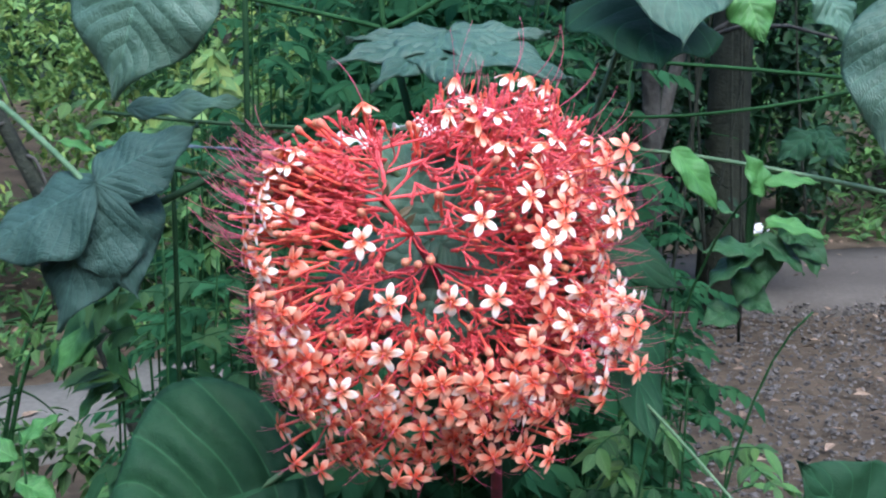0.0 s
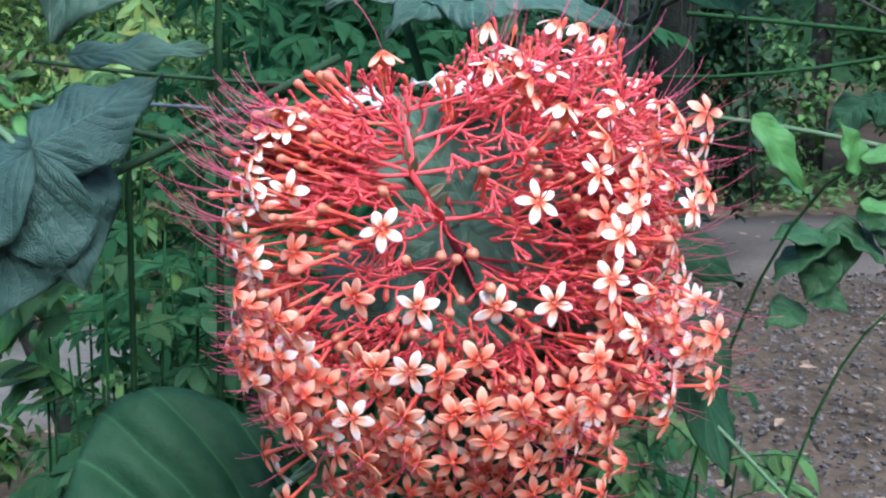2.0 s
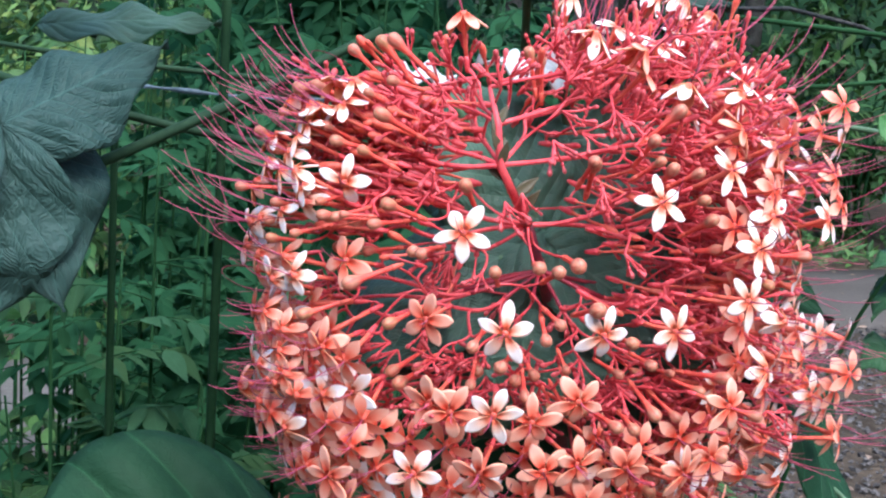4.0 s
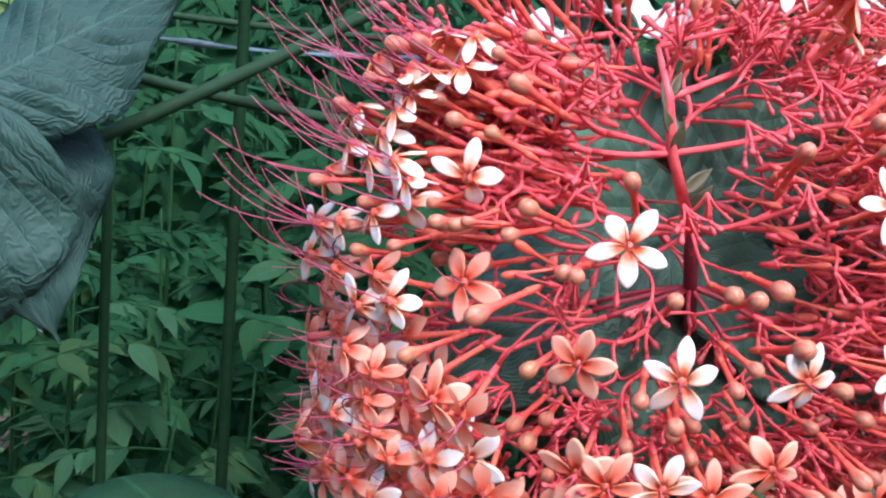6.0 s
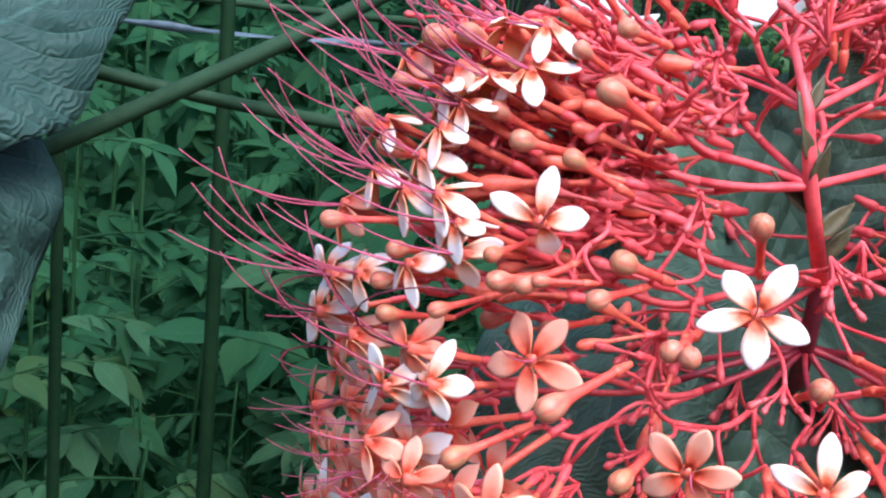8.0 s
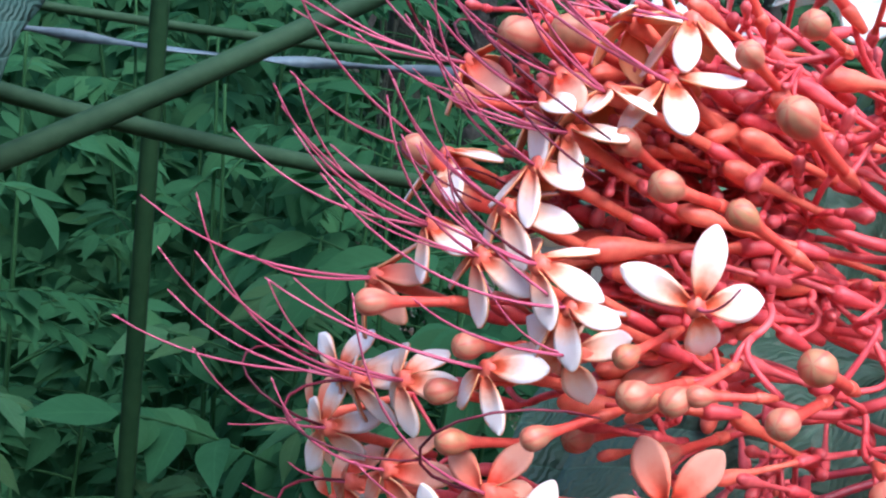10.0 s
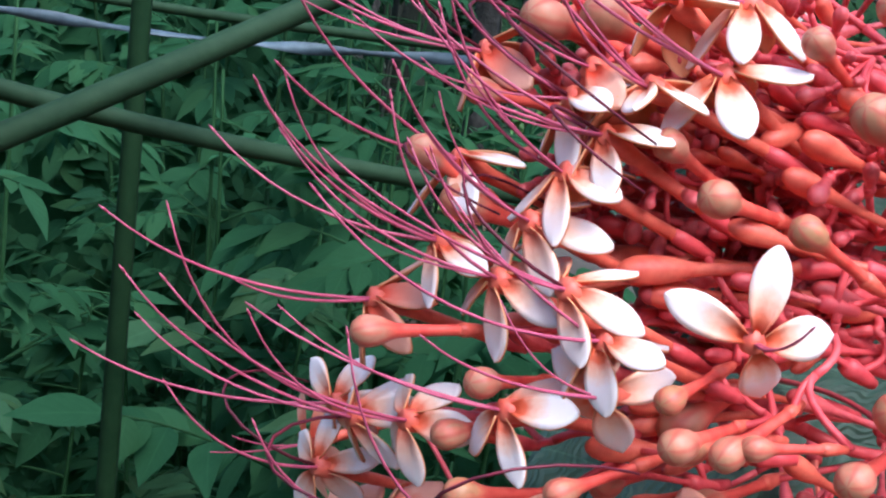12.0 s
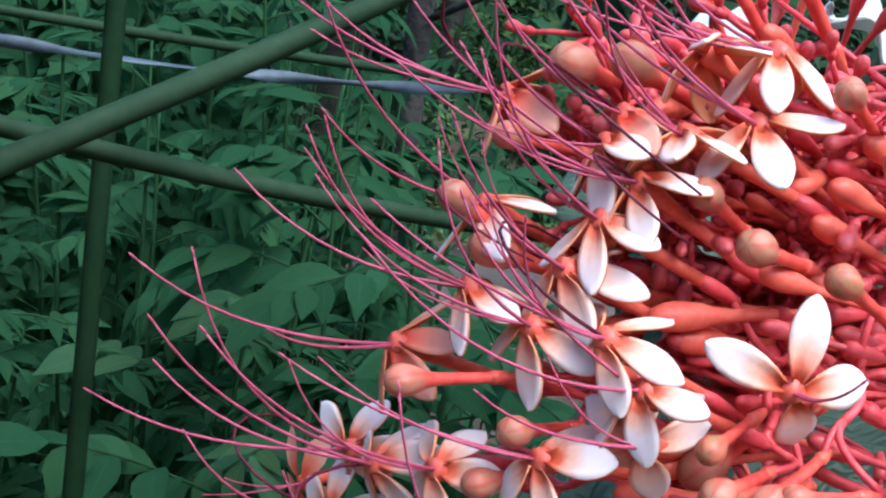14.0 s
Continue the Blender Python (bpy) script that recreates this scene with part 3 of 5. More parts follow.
def smooth_step(v, low, high):
    v = min(1.0, max(0.0, (v - low) / (high - low)))
    return v * v * (3 - 2 * v)


def head_normal(p, start=0.064):
    """The way a blossom looks: to the viewer in front, sideways on the flanks, up on the crown."""
    q = p - HEAD_C
    flank, crown = smooth_step(abs(q.x), start, start + 0.018), smooth_step(p.z, 0.800, 0.832)
    n = Vector((q.x * (1 + 0.8 * crown), q.y * (1 - (0.50 if q.x < 0 and start > 0.05 else 0.88 if q.x < 0 else 0.5) * flank * (0.4 + 0.6 * smooth_step(p.z, 0.745, 0.775))) * (1 - 0.7 * crown), q.z * (1 + 0.4 * crown))).normalized()
    side = flank * (1 - crown)
    n.z = max(n.z, -0.16) * (1 - 0.75 * side) - 0.12 * side
    return n.normalized()


# open flowers, in millimetres: crown and upper shoulder
CROWN = [(-27, -40, 843), (19, 11, 853), (15, -44, 840), (30, -48, 836), (43, -56, 826), (49, 9, 855), (60, 7, 854), (69, 5, 850), (74, 4, 839), (85, -5, 831), (91, -8, 823),
         (65, -46, 824), (61, -58, 813), (75, -51, 808), (56, -65, 801), (73, -61, 787), (65, -72, 778), (32, -74, 791), (99, -13, 809), (104, -16, 798), (103, -18, 769), (94, -35, 792)]
# the middle tiers
MIDDLE = [(-26, -68, 778), (-36, -72, 752), (-12, -74, 749), (18, -75, 750), (40, -75, 752), (61, -78, 763), (-66, -63, 740), (-56, -63, 726), (-33, -71, 726), (-27, -74, 724), (-14, -76, 724),
          (-2, -76, 722), (12, -76, 729), (-36, -68, 702), (-16, -72, 704), (4, -72, 705), (14, -73, 708), (30, -72, 707), (48, -73, 706), (57, -82, 731), (84, -56, 752), (77, -61, 737)]
# the skirt
SKIRT = [(88, -42, 706), (106, -27, 706), (100, -26, 727), (109, -25, 722), (100, -31, 688), (60, -65, 708), (80, -46, 696), (75, -34, 667), (82, -34, 670), (58, -34, 663), (19, -68, 693), (19, -34, 658),
         (-31, -59, 681), (-61, -56, 696), (-55, -52, 685), (-80, -49, 724), (-76, -49, 709), (-10, -61, 680), (36, -58, 679), (-26, -35, 658), (1, -34, 658), (-9, -41, 645), (40, -37, 654), (-44, -35, 661)]
# the lower part of the flank that the camera comes close to
FLANK = [(-60, -58, 766), (-91, -19, 713), (-82, -46, 724)]
# its upper part: place and the way the blossom looks, in tenths
FLANK_TOP = [((-62, -60, 790), (-4, -9, 2)), ((-74, -55, 783), (-5, -8, 0)), ((-74, -54, 788), (-6, 0, 8)), ((-77, -51, 792), (-8, -1, 6)), ((-79, -45, 797), (-8, 0, 5)), ((-76, -45, 802), (-6, 0, 8)),
             ((-73, -46, 806), (-5, 1, 8)), ((-75, -42, 809), (-6, 2, 8)), ((-73, -41, 812), (-5, 3, 8)), ((-63, -49, 813), (-4, -3, 9)), ((-60, -46, 820), (-2, -2, 10)), ((-79, -27, 812), (-6, 5, 6)),
             ((-83, -34, 801), (-5, 4, 8)), ((-85, -37, 793), (-7, 3, 7)), ((-89, -30, 785), (-9, 1, 5)), ((-90, -31, 772), (-9, -2, 1)), ((-87, -40, 775), (-8, -4, 3)), ((-80, -48, 779), (-8, -2, 6)),
             ((-69, -46, 811), (-2, 6, 8)), ((-65, -42, 819), (-1, 7, 7)), ((-81, -44, 791), (-8, -1, 6)),
             ((-87, -38, 763), (-8, -4, 2)), ((-79, -50, 765), (-7, -6, 3)), ((-82, -47, 757), (-7, -6, 0)), ((-76, -54, 760), (-6, -7, 1)), ((-84, -45, 746), (-9, -3, 2)), ((-78, -52, 742), (-6, -8, 1)), ((-85, -39, 727), (-8, -5, 2)), ((-77, -52, 728), (-5, -8, 0)), ((-73, -55, 722), (-5, -8, 1)), ((-79, -50, 735), (-7, -6, 2)), ((-85, -34, 713), (-8, -5, 0)),
             ((-90, -24, 771), (-9, -4, 2)), ((-87, -22, 755), (-8, -6, 1)), ((-91, -23, 763), (-8, -6, 1)), ((-84, -24, 745), (-7, -7, 1))]
# how the largest blossoms are turned, in degrees
SPIN = {(-26, -68, 778): 55, (32, -74, 791): 100, (-36, -72, 752): 80, (-12, -74, 749): 90, (18, -75, 750): 69, (40, -75, 752): 55, (61, -78, 763): 54, (-62, -60, 790): 84, (-60, -58, 766): 55, (-66, -63, 740): 92, (-56, -63, 726): 50,
        (-33, -71, 726): 100, (-27, -74, 724): 60, (-14, -76, 724): 75, (-2, -76, 722): 88, (12, -76, 729): 52, (57, -82, 731): 85}
# those of them that have turned salmon
SALMON = {(-79, -27, 812), (-73, -41, 812), (-87, -38, 763), (-36, -72, 752), (-66, -63, 740), (-60, -58, 766), (-33, -71, 726), (-27, -74, 724), (-2, -76, 722), (12, -76, 729), (57, -82, 731)}
# large buds
BUDS_FRONT = [(-26, -65, 792), (-39, -73, 772), (-17, -76, 768), (-4, -77, 770), (2, -77, 769), (12, -69, 801), (11, -72, 802), (30, -68, 809), (32, -70, 803), (45, -68, 800), (15, -77, 758), (-49, -65, 785), (-41, -70, 772),
              (4, -77, 753), (0, -77, 748), (-13, -76, 739), (-22, -76, 745), (27, -76, 748), (34, -75, 741), (-59, -67, 761), (-47, -71, 750), (-72, -59, 749), (25, -75, 721), (37, -74, 725), (31, -74, 720), (-51, -33, 832), (-60, -34, 829), (39, -62, 818), (47, -70, 792)]
BUDS_FLANK = [(-88, -38, 802), (-81, -33, 808), (-83, -37, 797), (-68, -50, 806), (-65, -55, 802), (-57, -58, 800), (-52, -58, 811), (-76, -35, 816), (-71, -38, 817), (-93, -43, 785), (-84, -44, 775), (-83, -47, 770), (-82, -46, 781),
              (-76, -54, 773), (-68, -60, 780), (-66, -58, 779), (-69, -59, 784), (-62, -63, 781), (-64, -62, 780), (-53, -66, 779), (-56, -53, 817), (-49, -54, 821)]
BUDS_SIDE = [(-48, -42, 833), (-4, -35, 832), (0, -36, 830), (8, -76, 771), (74, -62, 765), (87, -57, 774), (60, -69, 736), (103, -26, 706), (64, -63, 708), (76, -60, 721), (50, -70, 786), (36, -70, 801)]
# sprays of unopened crimson buds that hang round the axis
HANGING = [(-22, -50, 824), (-12, -52, 825), (-17, -60, 822), (-34, -56, 818), (-30, -60, 812), (4, -58, 815), (10, -60, 809), (20, -58, 816), (27, -60, 806), (0, -64, 806), (-9, -68, 790),
           (-14, -68, 787), (16, -66, 793), (33, -62, 797), (-36, -62, 796), (6, -50, 824), (18, -48, 828), (-30, -44, 826), (24, -70, 774), (-20, -70, 766)]


def petal_mesh(name, front, length=0.0090, width=0.0045, recurve=0.10):
    """One petal along +x with an upper and a lower skin, narrow at the base, domed across."""
    g = Geo()
    nu, nv = 10, 3
    for layer in (0, 1):
        start = len(g.v)
        for i in range(nu + 1):
            u = math.sin(math.pi / 2 * i / nu) ** 0.9
            w = width * 0.5 * (0.24 + 0.76 * math.sin(math.pi * min(1.0, u * 0.92) ** 1.1) ** 0.75) * math.sqrt(max(0.003, 1 - u ** 7))
            for j in range(-nv, nv + 1):
                v = j / nv
                z = 0.0012 * u - recurve * length * u * u + 0.0009 * v * v * (1 - u) - 0.0004 * v * v * u
                z += 0.00022 * math.cos(v * 9) * math.sin(math.pi * u)
                g.v.append(Vector((0.0010 + length * u, w * v, z - layer * 0.00028)))
        row = 2 * nv + 1
        for i in range(nu):
            for j in range(row - 1):
                a = start + i * row + j
                ids = (a, a + row, a + row + 1, a + 1)
                uvs = [(math.sin(math.pi / 2 * (i + di) / nu) ** 0.9, (j + dj) / (row - 1)) for di, dj in ((0, 0), (1, 0), (1, 1), (0, 1))]
                g.face(ids if layer == 0 else ids[::-1], layer, uvs if layer == 0 else uvs[::-1])
    row, off = 2 * nv + 1, (nu + 1) * (2 * nv + 1)
    rim = [i * row for i in range(nu + 1)] + [nu * row + j for j in range(1, row)] + [i * row + row - 1 for i in range(nu - 1, -1, -1)] + list(range(row - 2, 0, -1))
    for a, b in zip(rim, rim[1:] + rim[:1]):
        g.face((a, a + off, b + off, b), 1, [(0.9, 0.5)] * 4)
    return g.build(name, [front, M_PETAL_BACK])


PETALS = {m: [petal_mesh("petal", m, 0.0084 * a, 0.0044 * b, c) for a, b, c in ((1, 1, 0.05), (1.06, 0.92, 0.18), (0.94, 1.06, 0.30))] for m in (M_PETAL, M_PETAL_OLD)}


def tube_geo(g, length=0.017):
    """Calyx cup and slender corolla tube that flares into the mouth."""
    g.tube([(0, 0, z) for z in (-length - 0.002, -length, -length + 0.002, -length + 0.0034)], [0.0005, 0.0008, 0.0009, 0.0007], 10, 0)
    g.tube([(0, 0, z) for z in (-length + 0.002, -length * 0.6, -length * 0.25, -0.0006, 0.0004)], [0.0007, 0.0007, 0.00085, 0.0013, 0.0011], 8, 1)


def stamen_mesh(rng, wilted=False, reach=1.0):
    """A long filament that leaves the mouth and sweeps up, with a small anther at its end."""
    g = Geo()
    if wilted:
        a = rng.uniform(0, 6.28)
        d, r = Vector((math.cos(a), math.sin(a) - 0.4, 0)).normalized(), rng.uniform(0.005, 0.009)
        pts = [Vector((0, 0, 0))] + [d * (r * (1 - math.cos(t))) + Vector((0, 0, r * 1.5 * math.sin(t))) for t in (i * 0.34 for i in range(1, 11))]
        g.tube(pts, taper(0.00022, 0.00013, len(pts)), 5)
    else:
        length = rng.uniform(0.020, 0.033) * reach
        side, lift = rng.uniform(-0.28, 0.28), rng.uniform(0.06, 0.42)
        end = Vector((side * length, lift * length, length))
        mid = Vector((side * 0.45 * length, -0.07 * length, length * 0.60))
        pts = curve((side * 0.002, 0, -0.001), mid, end, 10)
        g.tube(pts, taper(0.00024, 0.00011, len(pts)), 5)
        d = (pts[-1] - pts[-2]).normalized()
        g.tube([end - d * 0.0002, end + d * 0.0004, end + d * 0.0011], [0.0001, 0.00015, 0.00006], 5)
    return g.build("stamen", [M_WILT if wilted else M_STAMEN])


_rng = random.Random(5)
STAMENS = [stamen_mesh(_rng) for _ in range(14)]
SHORT_STAMENS = [stamen_mesh(_rng, False, 0.5) for _ in range(6)]
WILTED = [stamen_mesh(_rng, True) for _ in range(5)]
_g = Geo()
tube_geo(_g)
TUBE = _g.build("flower", [M_STEM, M_TUBE])


def bud_mesh(long=0.013, r=0.0027, mats=None, stretch=1.0):
    """Club-shaped bud: calyx, thin tube swelling into a rounded five-ribbed head."""
    g = Geo()
    g.tube([(0, 0, z) for z in (-long - 0.002, -long, -long + 0.002, -long + 0.003)], [0.0006, 0.0009, 0.0011, 0.0009], 10, 0)
    profile = [(-long + 0.002, 0.0008)]
    profile += [(z * r * stretch, w * r) for z, w in ((-5.0, 0.36), (-3.6, 0.38), (-2.5, 0.41), (-1.75, 0.50), (-1.25, 0.67), (-0.8, 0.87), (-0.3, 0.98), (0.1, 1.0), (0.5, 0.93), (0.85, 0.68), (1.03, 0.38), (1.1, 0.04))]
    if profile[1][0] < profile[0][0]:
        profile.pop(1)
    start, seg = len(g.v), 20
    for i, (z, w) in enumerate(profile):
        for k in range(seg):
            t = 2 * math.pi * k / seg
            rr = w * (1 + (0.018 if i > 4 else 0.0) * math.cos(5 * t))
            g.v.append(Vector((rr * math.cos(t), rr * math.sin(t), z)))
    for i in range(len(profile) - 1):
        for k in range(seg):
            a, b = start + i * seg + k, start + i * seg + (k + 1) % seg
            g.face((a, b, b + seg, a + seg), 1)
    g.face(tuple(start + (len(profile) - 1) * seg + k for k in range(seg)), 1)
    return g.build("bud", mats or [M_TUBE, M_BUD])


BUDS = [bud_mesh(0.017, 0.0023, None, 1.0), bud_mesh(0.019, 0.0025, None, 1.06), bud_mesh(0.015, 0.0020, None, 0.95)]


YOUNG = [bud_mesh(0.013, 0.0009, [M_STEM, M_TUBE], 2.0), bud_mesh(0.014, 0.0010, [M_STEM, M_STEM], 2.1), bud_mesh(0.012, 0.0011, [M_STEM, M_SMALL], 1.8), bud_mesh(0.018, 0.0014, [M_STEM, M_TUBE], 1.9)]


def sprig_mesh(rng, count):
    """A small forked spray of unopened buds, too young to tell apart."""
    g = Geo()
    for i in range(count):
        a, lean = 6.2832 * i / count + rng.uniform(-0.5, 0.5), rng.uniform(0.15, 0.95) if i else 0.1
        d = Vector((math.cos(a) * math.sin(lean), math.sin(a) * math.sin(lean), math.cos(lean)))
        stalk, r = rng.uniform(0.004, 0.008), rng.uniform(0.0006, 0.0010)
        foot = d * stalk
        bend = d + rand_dir(rng) * 0.35
        g.tube(curve((0, 0, -0.001), foot * 0.5 + Vector((0, 0, 0.0012)), foot, 3), taper(0.0004, 0.00035, 4), 6, 0)
        bend.normalize()
        g.tube([foot, foot + bend * 0.0009, foot + bend * 0.0014], [0.0004, 0.0006, 0.0005], 7, 0)
        pts = [foot + bend * (0.001 + r * z) for z in (0, 1.2, 2.2, 3.1, 3.8, 4.2)]
        g.tube(pts, [0.5 * r, 0.62 * r, 0.9 * r, r, 0.72 * r, 0.15 * r], 9, 1)
    return g.build("sprig", [M_STEM, M_SMALL])


SPRIGS = [sprig_mesh(_rng, n) for n in (5, 6, 7, 4, 6, 5)]


def facing(n, spin, rng, tilt=0.22):
    """A turn whose z looks along n, a little astray, with y near world up."""
    z = (n + rand_dir(rng) * tilt).normalized()
    y = Vector((0, 0, 1)) if abs(z.z) < 0.95 else Vector((0, 1, 0))
    x = y.cross(z).normalized()
    return Matrix((x, z.cross(x), z)).transposed().to_4x4() @ Matrix.Rotation(spin, 4, "Z")


def joined_flower(rng, mat, reach):
    """A whole open flower in one mesh, for the far and hidden sides."""
    g = Geo()
    tube_geo(g)
    for k in range(5):
        a = 6.2832 * k / 5
        turn = Matrix.Rotation(a, 3, "Z")
        start = len(g.v)
        g.blade((0.001, 0, 0.0004), (0.0093, 0, rng.uniform(-0.002, 0.001)), (0, 0, 1), 0.0044, 0.1, 0.1, nu=5, nv=2, mat=2, shape=1.15, point=0.1)
        for i in range(start, len(g.v)):
            g.v[i] = turn @ g.v[i]
    for k in range(2):
        length, s, l = rng.uniform(0.016, 0.028) * reach, rng.uniform(-0.25, 0.25), rng.uniform(0, 0.4)
        pts = curve((0, 0, 0), (s * 0.4 * length, 0, length * 0.55), (s * length, l * length, length), 7)
        g.tube(pts, taper(0.00016, 0.00009, 8), 4, 3, cap=False)
    return g.build("flower", [M_STEM, M_TUBE, mat, M_STAMEN])


FAR_FLOWERS = {(m, r): [joined_flower(_rng, m, r) for _ in range(4)] for m in (M_PETAL, M_PETAL_OLD) for r in (0.55, 1.0)}


def grow(g, rng, start, ends, depth=0, mat=0, heading=None):
    """A branch that forks in two again and again until each tip has its own stalk."""
    middle = sum(ends, Vector()) / len(ends)
    alone = len(ends) == 1
    end = ends[0] if alone else start.lerp(middle, 0.46 if depth else 0.40) + rand_dir(rng) * 0.0014
    if depth == 0:
        end.z -= 0.0 if alone else 0.003
    span = (end - start).length
    bend = start + heading * span * 0.45 + rand_dir(rng) * 0.05 * span if heading else start.lerp(end, 0.5) + rand_dir(rng) * 0.0014
    thick = 0.00042 if alone else min(0.00080, 0.00040 * len(ends) ** 0.24)
    g.tube(curve(start, bend, end, 6), [thick * 1.06, thick, thick * 0.96, thick * 0.95, thick * 0.95, thick * 0.97, thick * 1.08], 7, mat)
    if alone:
        return
    on = (end - bend).normalized()
    ways = [(e - end).normalized() for e in ends]
    one = min(range(len(ends)), key=lambda i: ways[i].dot(ways[0]))
    two = min(range(len(ends)), key=lambda i: ways[i].dot(ways[one]))
    sides = ([], [])
    for e, w in zip(ends, ways):
        sides[0 if w.dot(ways[one]) >= w.dot(ways[two]) else 1].append(e)
    if not sides[1] or depth > 8:
        sides = [[e] for e in ends]
    for some in sides:
        grow(g, rng, end, some, depth + 1, 0, on)


def pagoda_flower():
    rng, more = random.Random(77), random.Random(9)
    root = thing("pagoda_flower", "large coral-red pagoda flower head with white and salmon blossoms", "flower")
    root.location = (0, 0, 0)
    # the purple-red axis leans out of the leaves towards the open side
    axis = [Vector(p) for p in ((0.06, 0.10, -0.02), (0.058, 0.09, 0.30), (0.048, 0.065, 0.62), (0.032, 0.022, 0.702), (0.019, -0.008, 0.736), (0.007, -0.030, 0.760), (-0.002, -0.046, 0.778), (-0.015, -0.059, 0.798), (-0.016, -0.056, 0.810), (-0.019, -0.053, 0.821))]
    g = Geo()
    g.tube(axis[:7], [0.006, 0.005, 0.0035, 0.0026, 0.0021, 0.0019, 0.0017], 10, 0)
    part("stalk", g, [M_AXIS], root, "dark purple main stalk")
    g = Geo()
    g.tube(axis[6:], [0.0015, 0.0013, 0.0011, 0.0006], 10, 0)
    part("upper_stalk", g, [M_STEM], root)
    nodes_at = axis[3:]
    tips = []

    def open_flower(p, split, spin=None, way=None, old=None):
        n, spin_given = head_normal(p), spin
        if way:
            n = Vector(way).normalized()
        elif p.x > (0.055 if split else 0.088) and p.z < (0.80 if split else 0.83):
            n = (n + Vector((0.1, -0.45 if split else -0.8, 0.12))).normalized()
        lone = abs(p.x + 0.027) < 0.002 and p.z > 0.842
        if lone:
            n = Vector((-0.1, 0.05, 1)).normalized()
        pale = 0.86 if p.z > 0.765 else ((0.28 if p.x < 0 and p.z < 0.752 else 0.35 if p.x < 0 else 0.4) if abs(p.x) > 0.068 else 0.85 if p.z > 0.742 else 0.35 if p.z > 0.719 else 0.15)
        if way and p.z > 0.74:
            pale = 1.0 if p.z > 0.778 else 0.5
        if way and p.x < -0.083 and p.y > -0.032:
            pale = 0.12
        if not split and p.x > 0.045:
            pale = 0.25 if p.x < 0.085 else 0.42 if p.z > 0.69 else 0.2
        mat = M_PETAL if rng.random() < pale and not lone else M_PETAL_OLD
        if old is not None:
            mat = M_PETAL_OLD if old else M_PETAL
        turn = facing(n, 0, rng, 0.08 if spin is not None or way else 0.22 if split else 0.38)
        twist = Matrix.Identity(4)
        if way and spin is None:
            # the tube comes in sideways and the mouth bends to the light
            tube_turn = facing(Vector((-0.85, -0.12, 0.18)) + n * 0.3, 0, rng, 0.15)
            twist, turn = tube_turn.inverted() @ turn, tube_turn
        m = Matrix.Translation(p) @ turn
        if not split:
            ob = new("flower", rng.choice(FAR_FLOWERS[mat, 1.0 if p.z > 0.79 or p.x > 0.075 else 0.55]))
            ob.parent, ob.matrix_basis = root, m @ Matrix.Rotation(rng.uniform(-0.5, 0.5), 4, "Z")
        else:
            ob = new("flower", TUBE)
            ob.parent, ob.matrix_basis = root, m
            spin = radians(spin) if spin is not None else math.pi / 2 + rng.uniform(-0.28, 0.28) + (math.pi if rng.random() < 0.2 else 0)
            flank = max(smooth_step(abs(p.x - HEAD_C.x), 0.064, 0.084), smooth_step(p.z, 0.80, 0.832))
            if way:
                flank = 0.0 if spin_given is not None else 0.75
            for k in range(5):
                if spin_given == 84 and k == 2:
                    continue
                q = new("petal", rng.choice(PETALS[mat]))
                q.parent = ob
                q.matrix_basis = twist @ Matrix.Rotation(spin + 6.2832 * k / 5 + rng.uniform(-0.1, 0.1), 4, "Z") @ Matrix.Rotation(rng.uniform(-0.12, 0.22) + flank * rng.uniform(0.25, 1.1) + (0.45 if spin_given == 84 and k == 3 else 0.0), 4, "Y") @ Matrix.Scale(rng.uniform(0.75, 0.89) if way and spin_given is None else rng.uniform(0.84, 0.92) if way else rng.uniform(0.94, 1.06), 4)
            for k in range((rng.choice((1, 2, 2)) if p.z > 0.770 else rng.choice((0, 1, 1))) if flank > 0.4 else rng.choice((1, 2))):
                far_out = lone or (p.x < -0.055 and p.z > 0.760 or p.z > 0.80) and spin_given is None
                q = new("stamen", rng.choice(STAMENS if far_out else SHORT_STAMENS))
                q.parent = ob
                away = Matrix.Rotation(-0.25, 4, "Y") if lone else Matrix.Identity(4)
                if way and far_out:
                    # the long threads sweep out sideways and then up, whichever way the blossom looks
                    out = Vector((-0.93 + rng.uniform(-0.05, 0.12), rng.uniform(-0.32, 0.10), rng.uniform(0.08, 0.50))).normalized()
                    side = Vector((0, 0, 1)).cross(out).normalized()
                    world_turn = Matrix((side, out.cross(side), out)).transposed()
                    away = (m.to_3x3().inverted() @ world_turn).to_4x4()
                q.matrix_basis = away @ Matrix.Rotation(rng.uniform(-0.3, 0.3) + (1.6 if lone else 0), 4, "Z") @ Matrix.Scale(0.8 if lone else 0.9, 4)
            if way and spin_given is None and p.z > 0.774:
                # one thread more than the others have, at the side where they fan out
                out = Vector((-0.9, more.uniform(-0.35, 0.10), more.uniform(0.05, 0.70))).normalized()
                side = Vector((0, 0, 1)).cross(out).normalized()
                for _ in range(more.choice((1, 2))):
                    q = new("stamen", more.choice(STAMENS))
                    q.parent = ob
                    q.matrix_basis = (m.to_3x3().inverted() @ Matrix((side, out.cross(side), out)).transposed()).to_4x4() @ Matrix.Rotation(more.uniform(-0.5, 0.5), 4, "Z") @ Matrix.Scale(more.uniform(0.6, 0.95), 4)
            if rng.random() < 0.28 and spin_given is None:
                q = new("stamen", rng.choice(WILTED))
                q.parent = ob
                tagged(q, "dark wilted curled stamen")
        tips.append(p - m.to_3x3() @ Vector((0, 0, 0.018)))

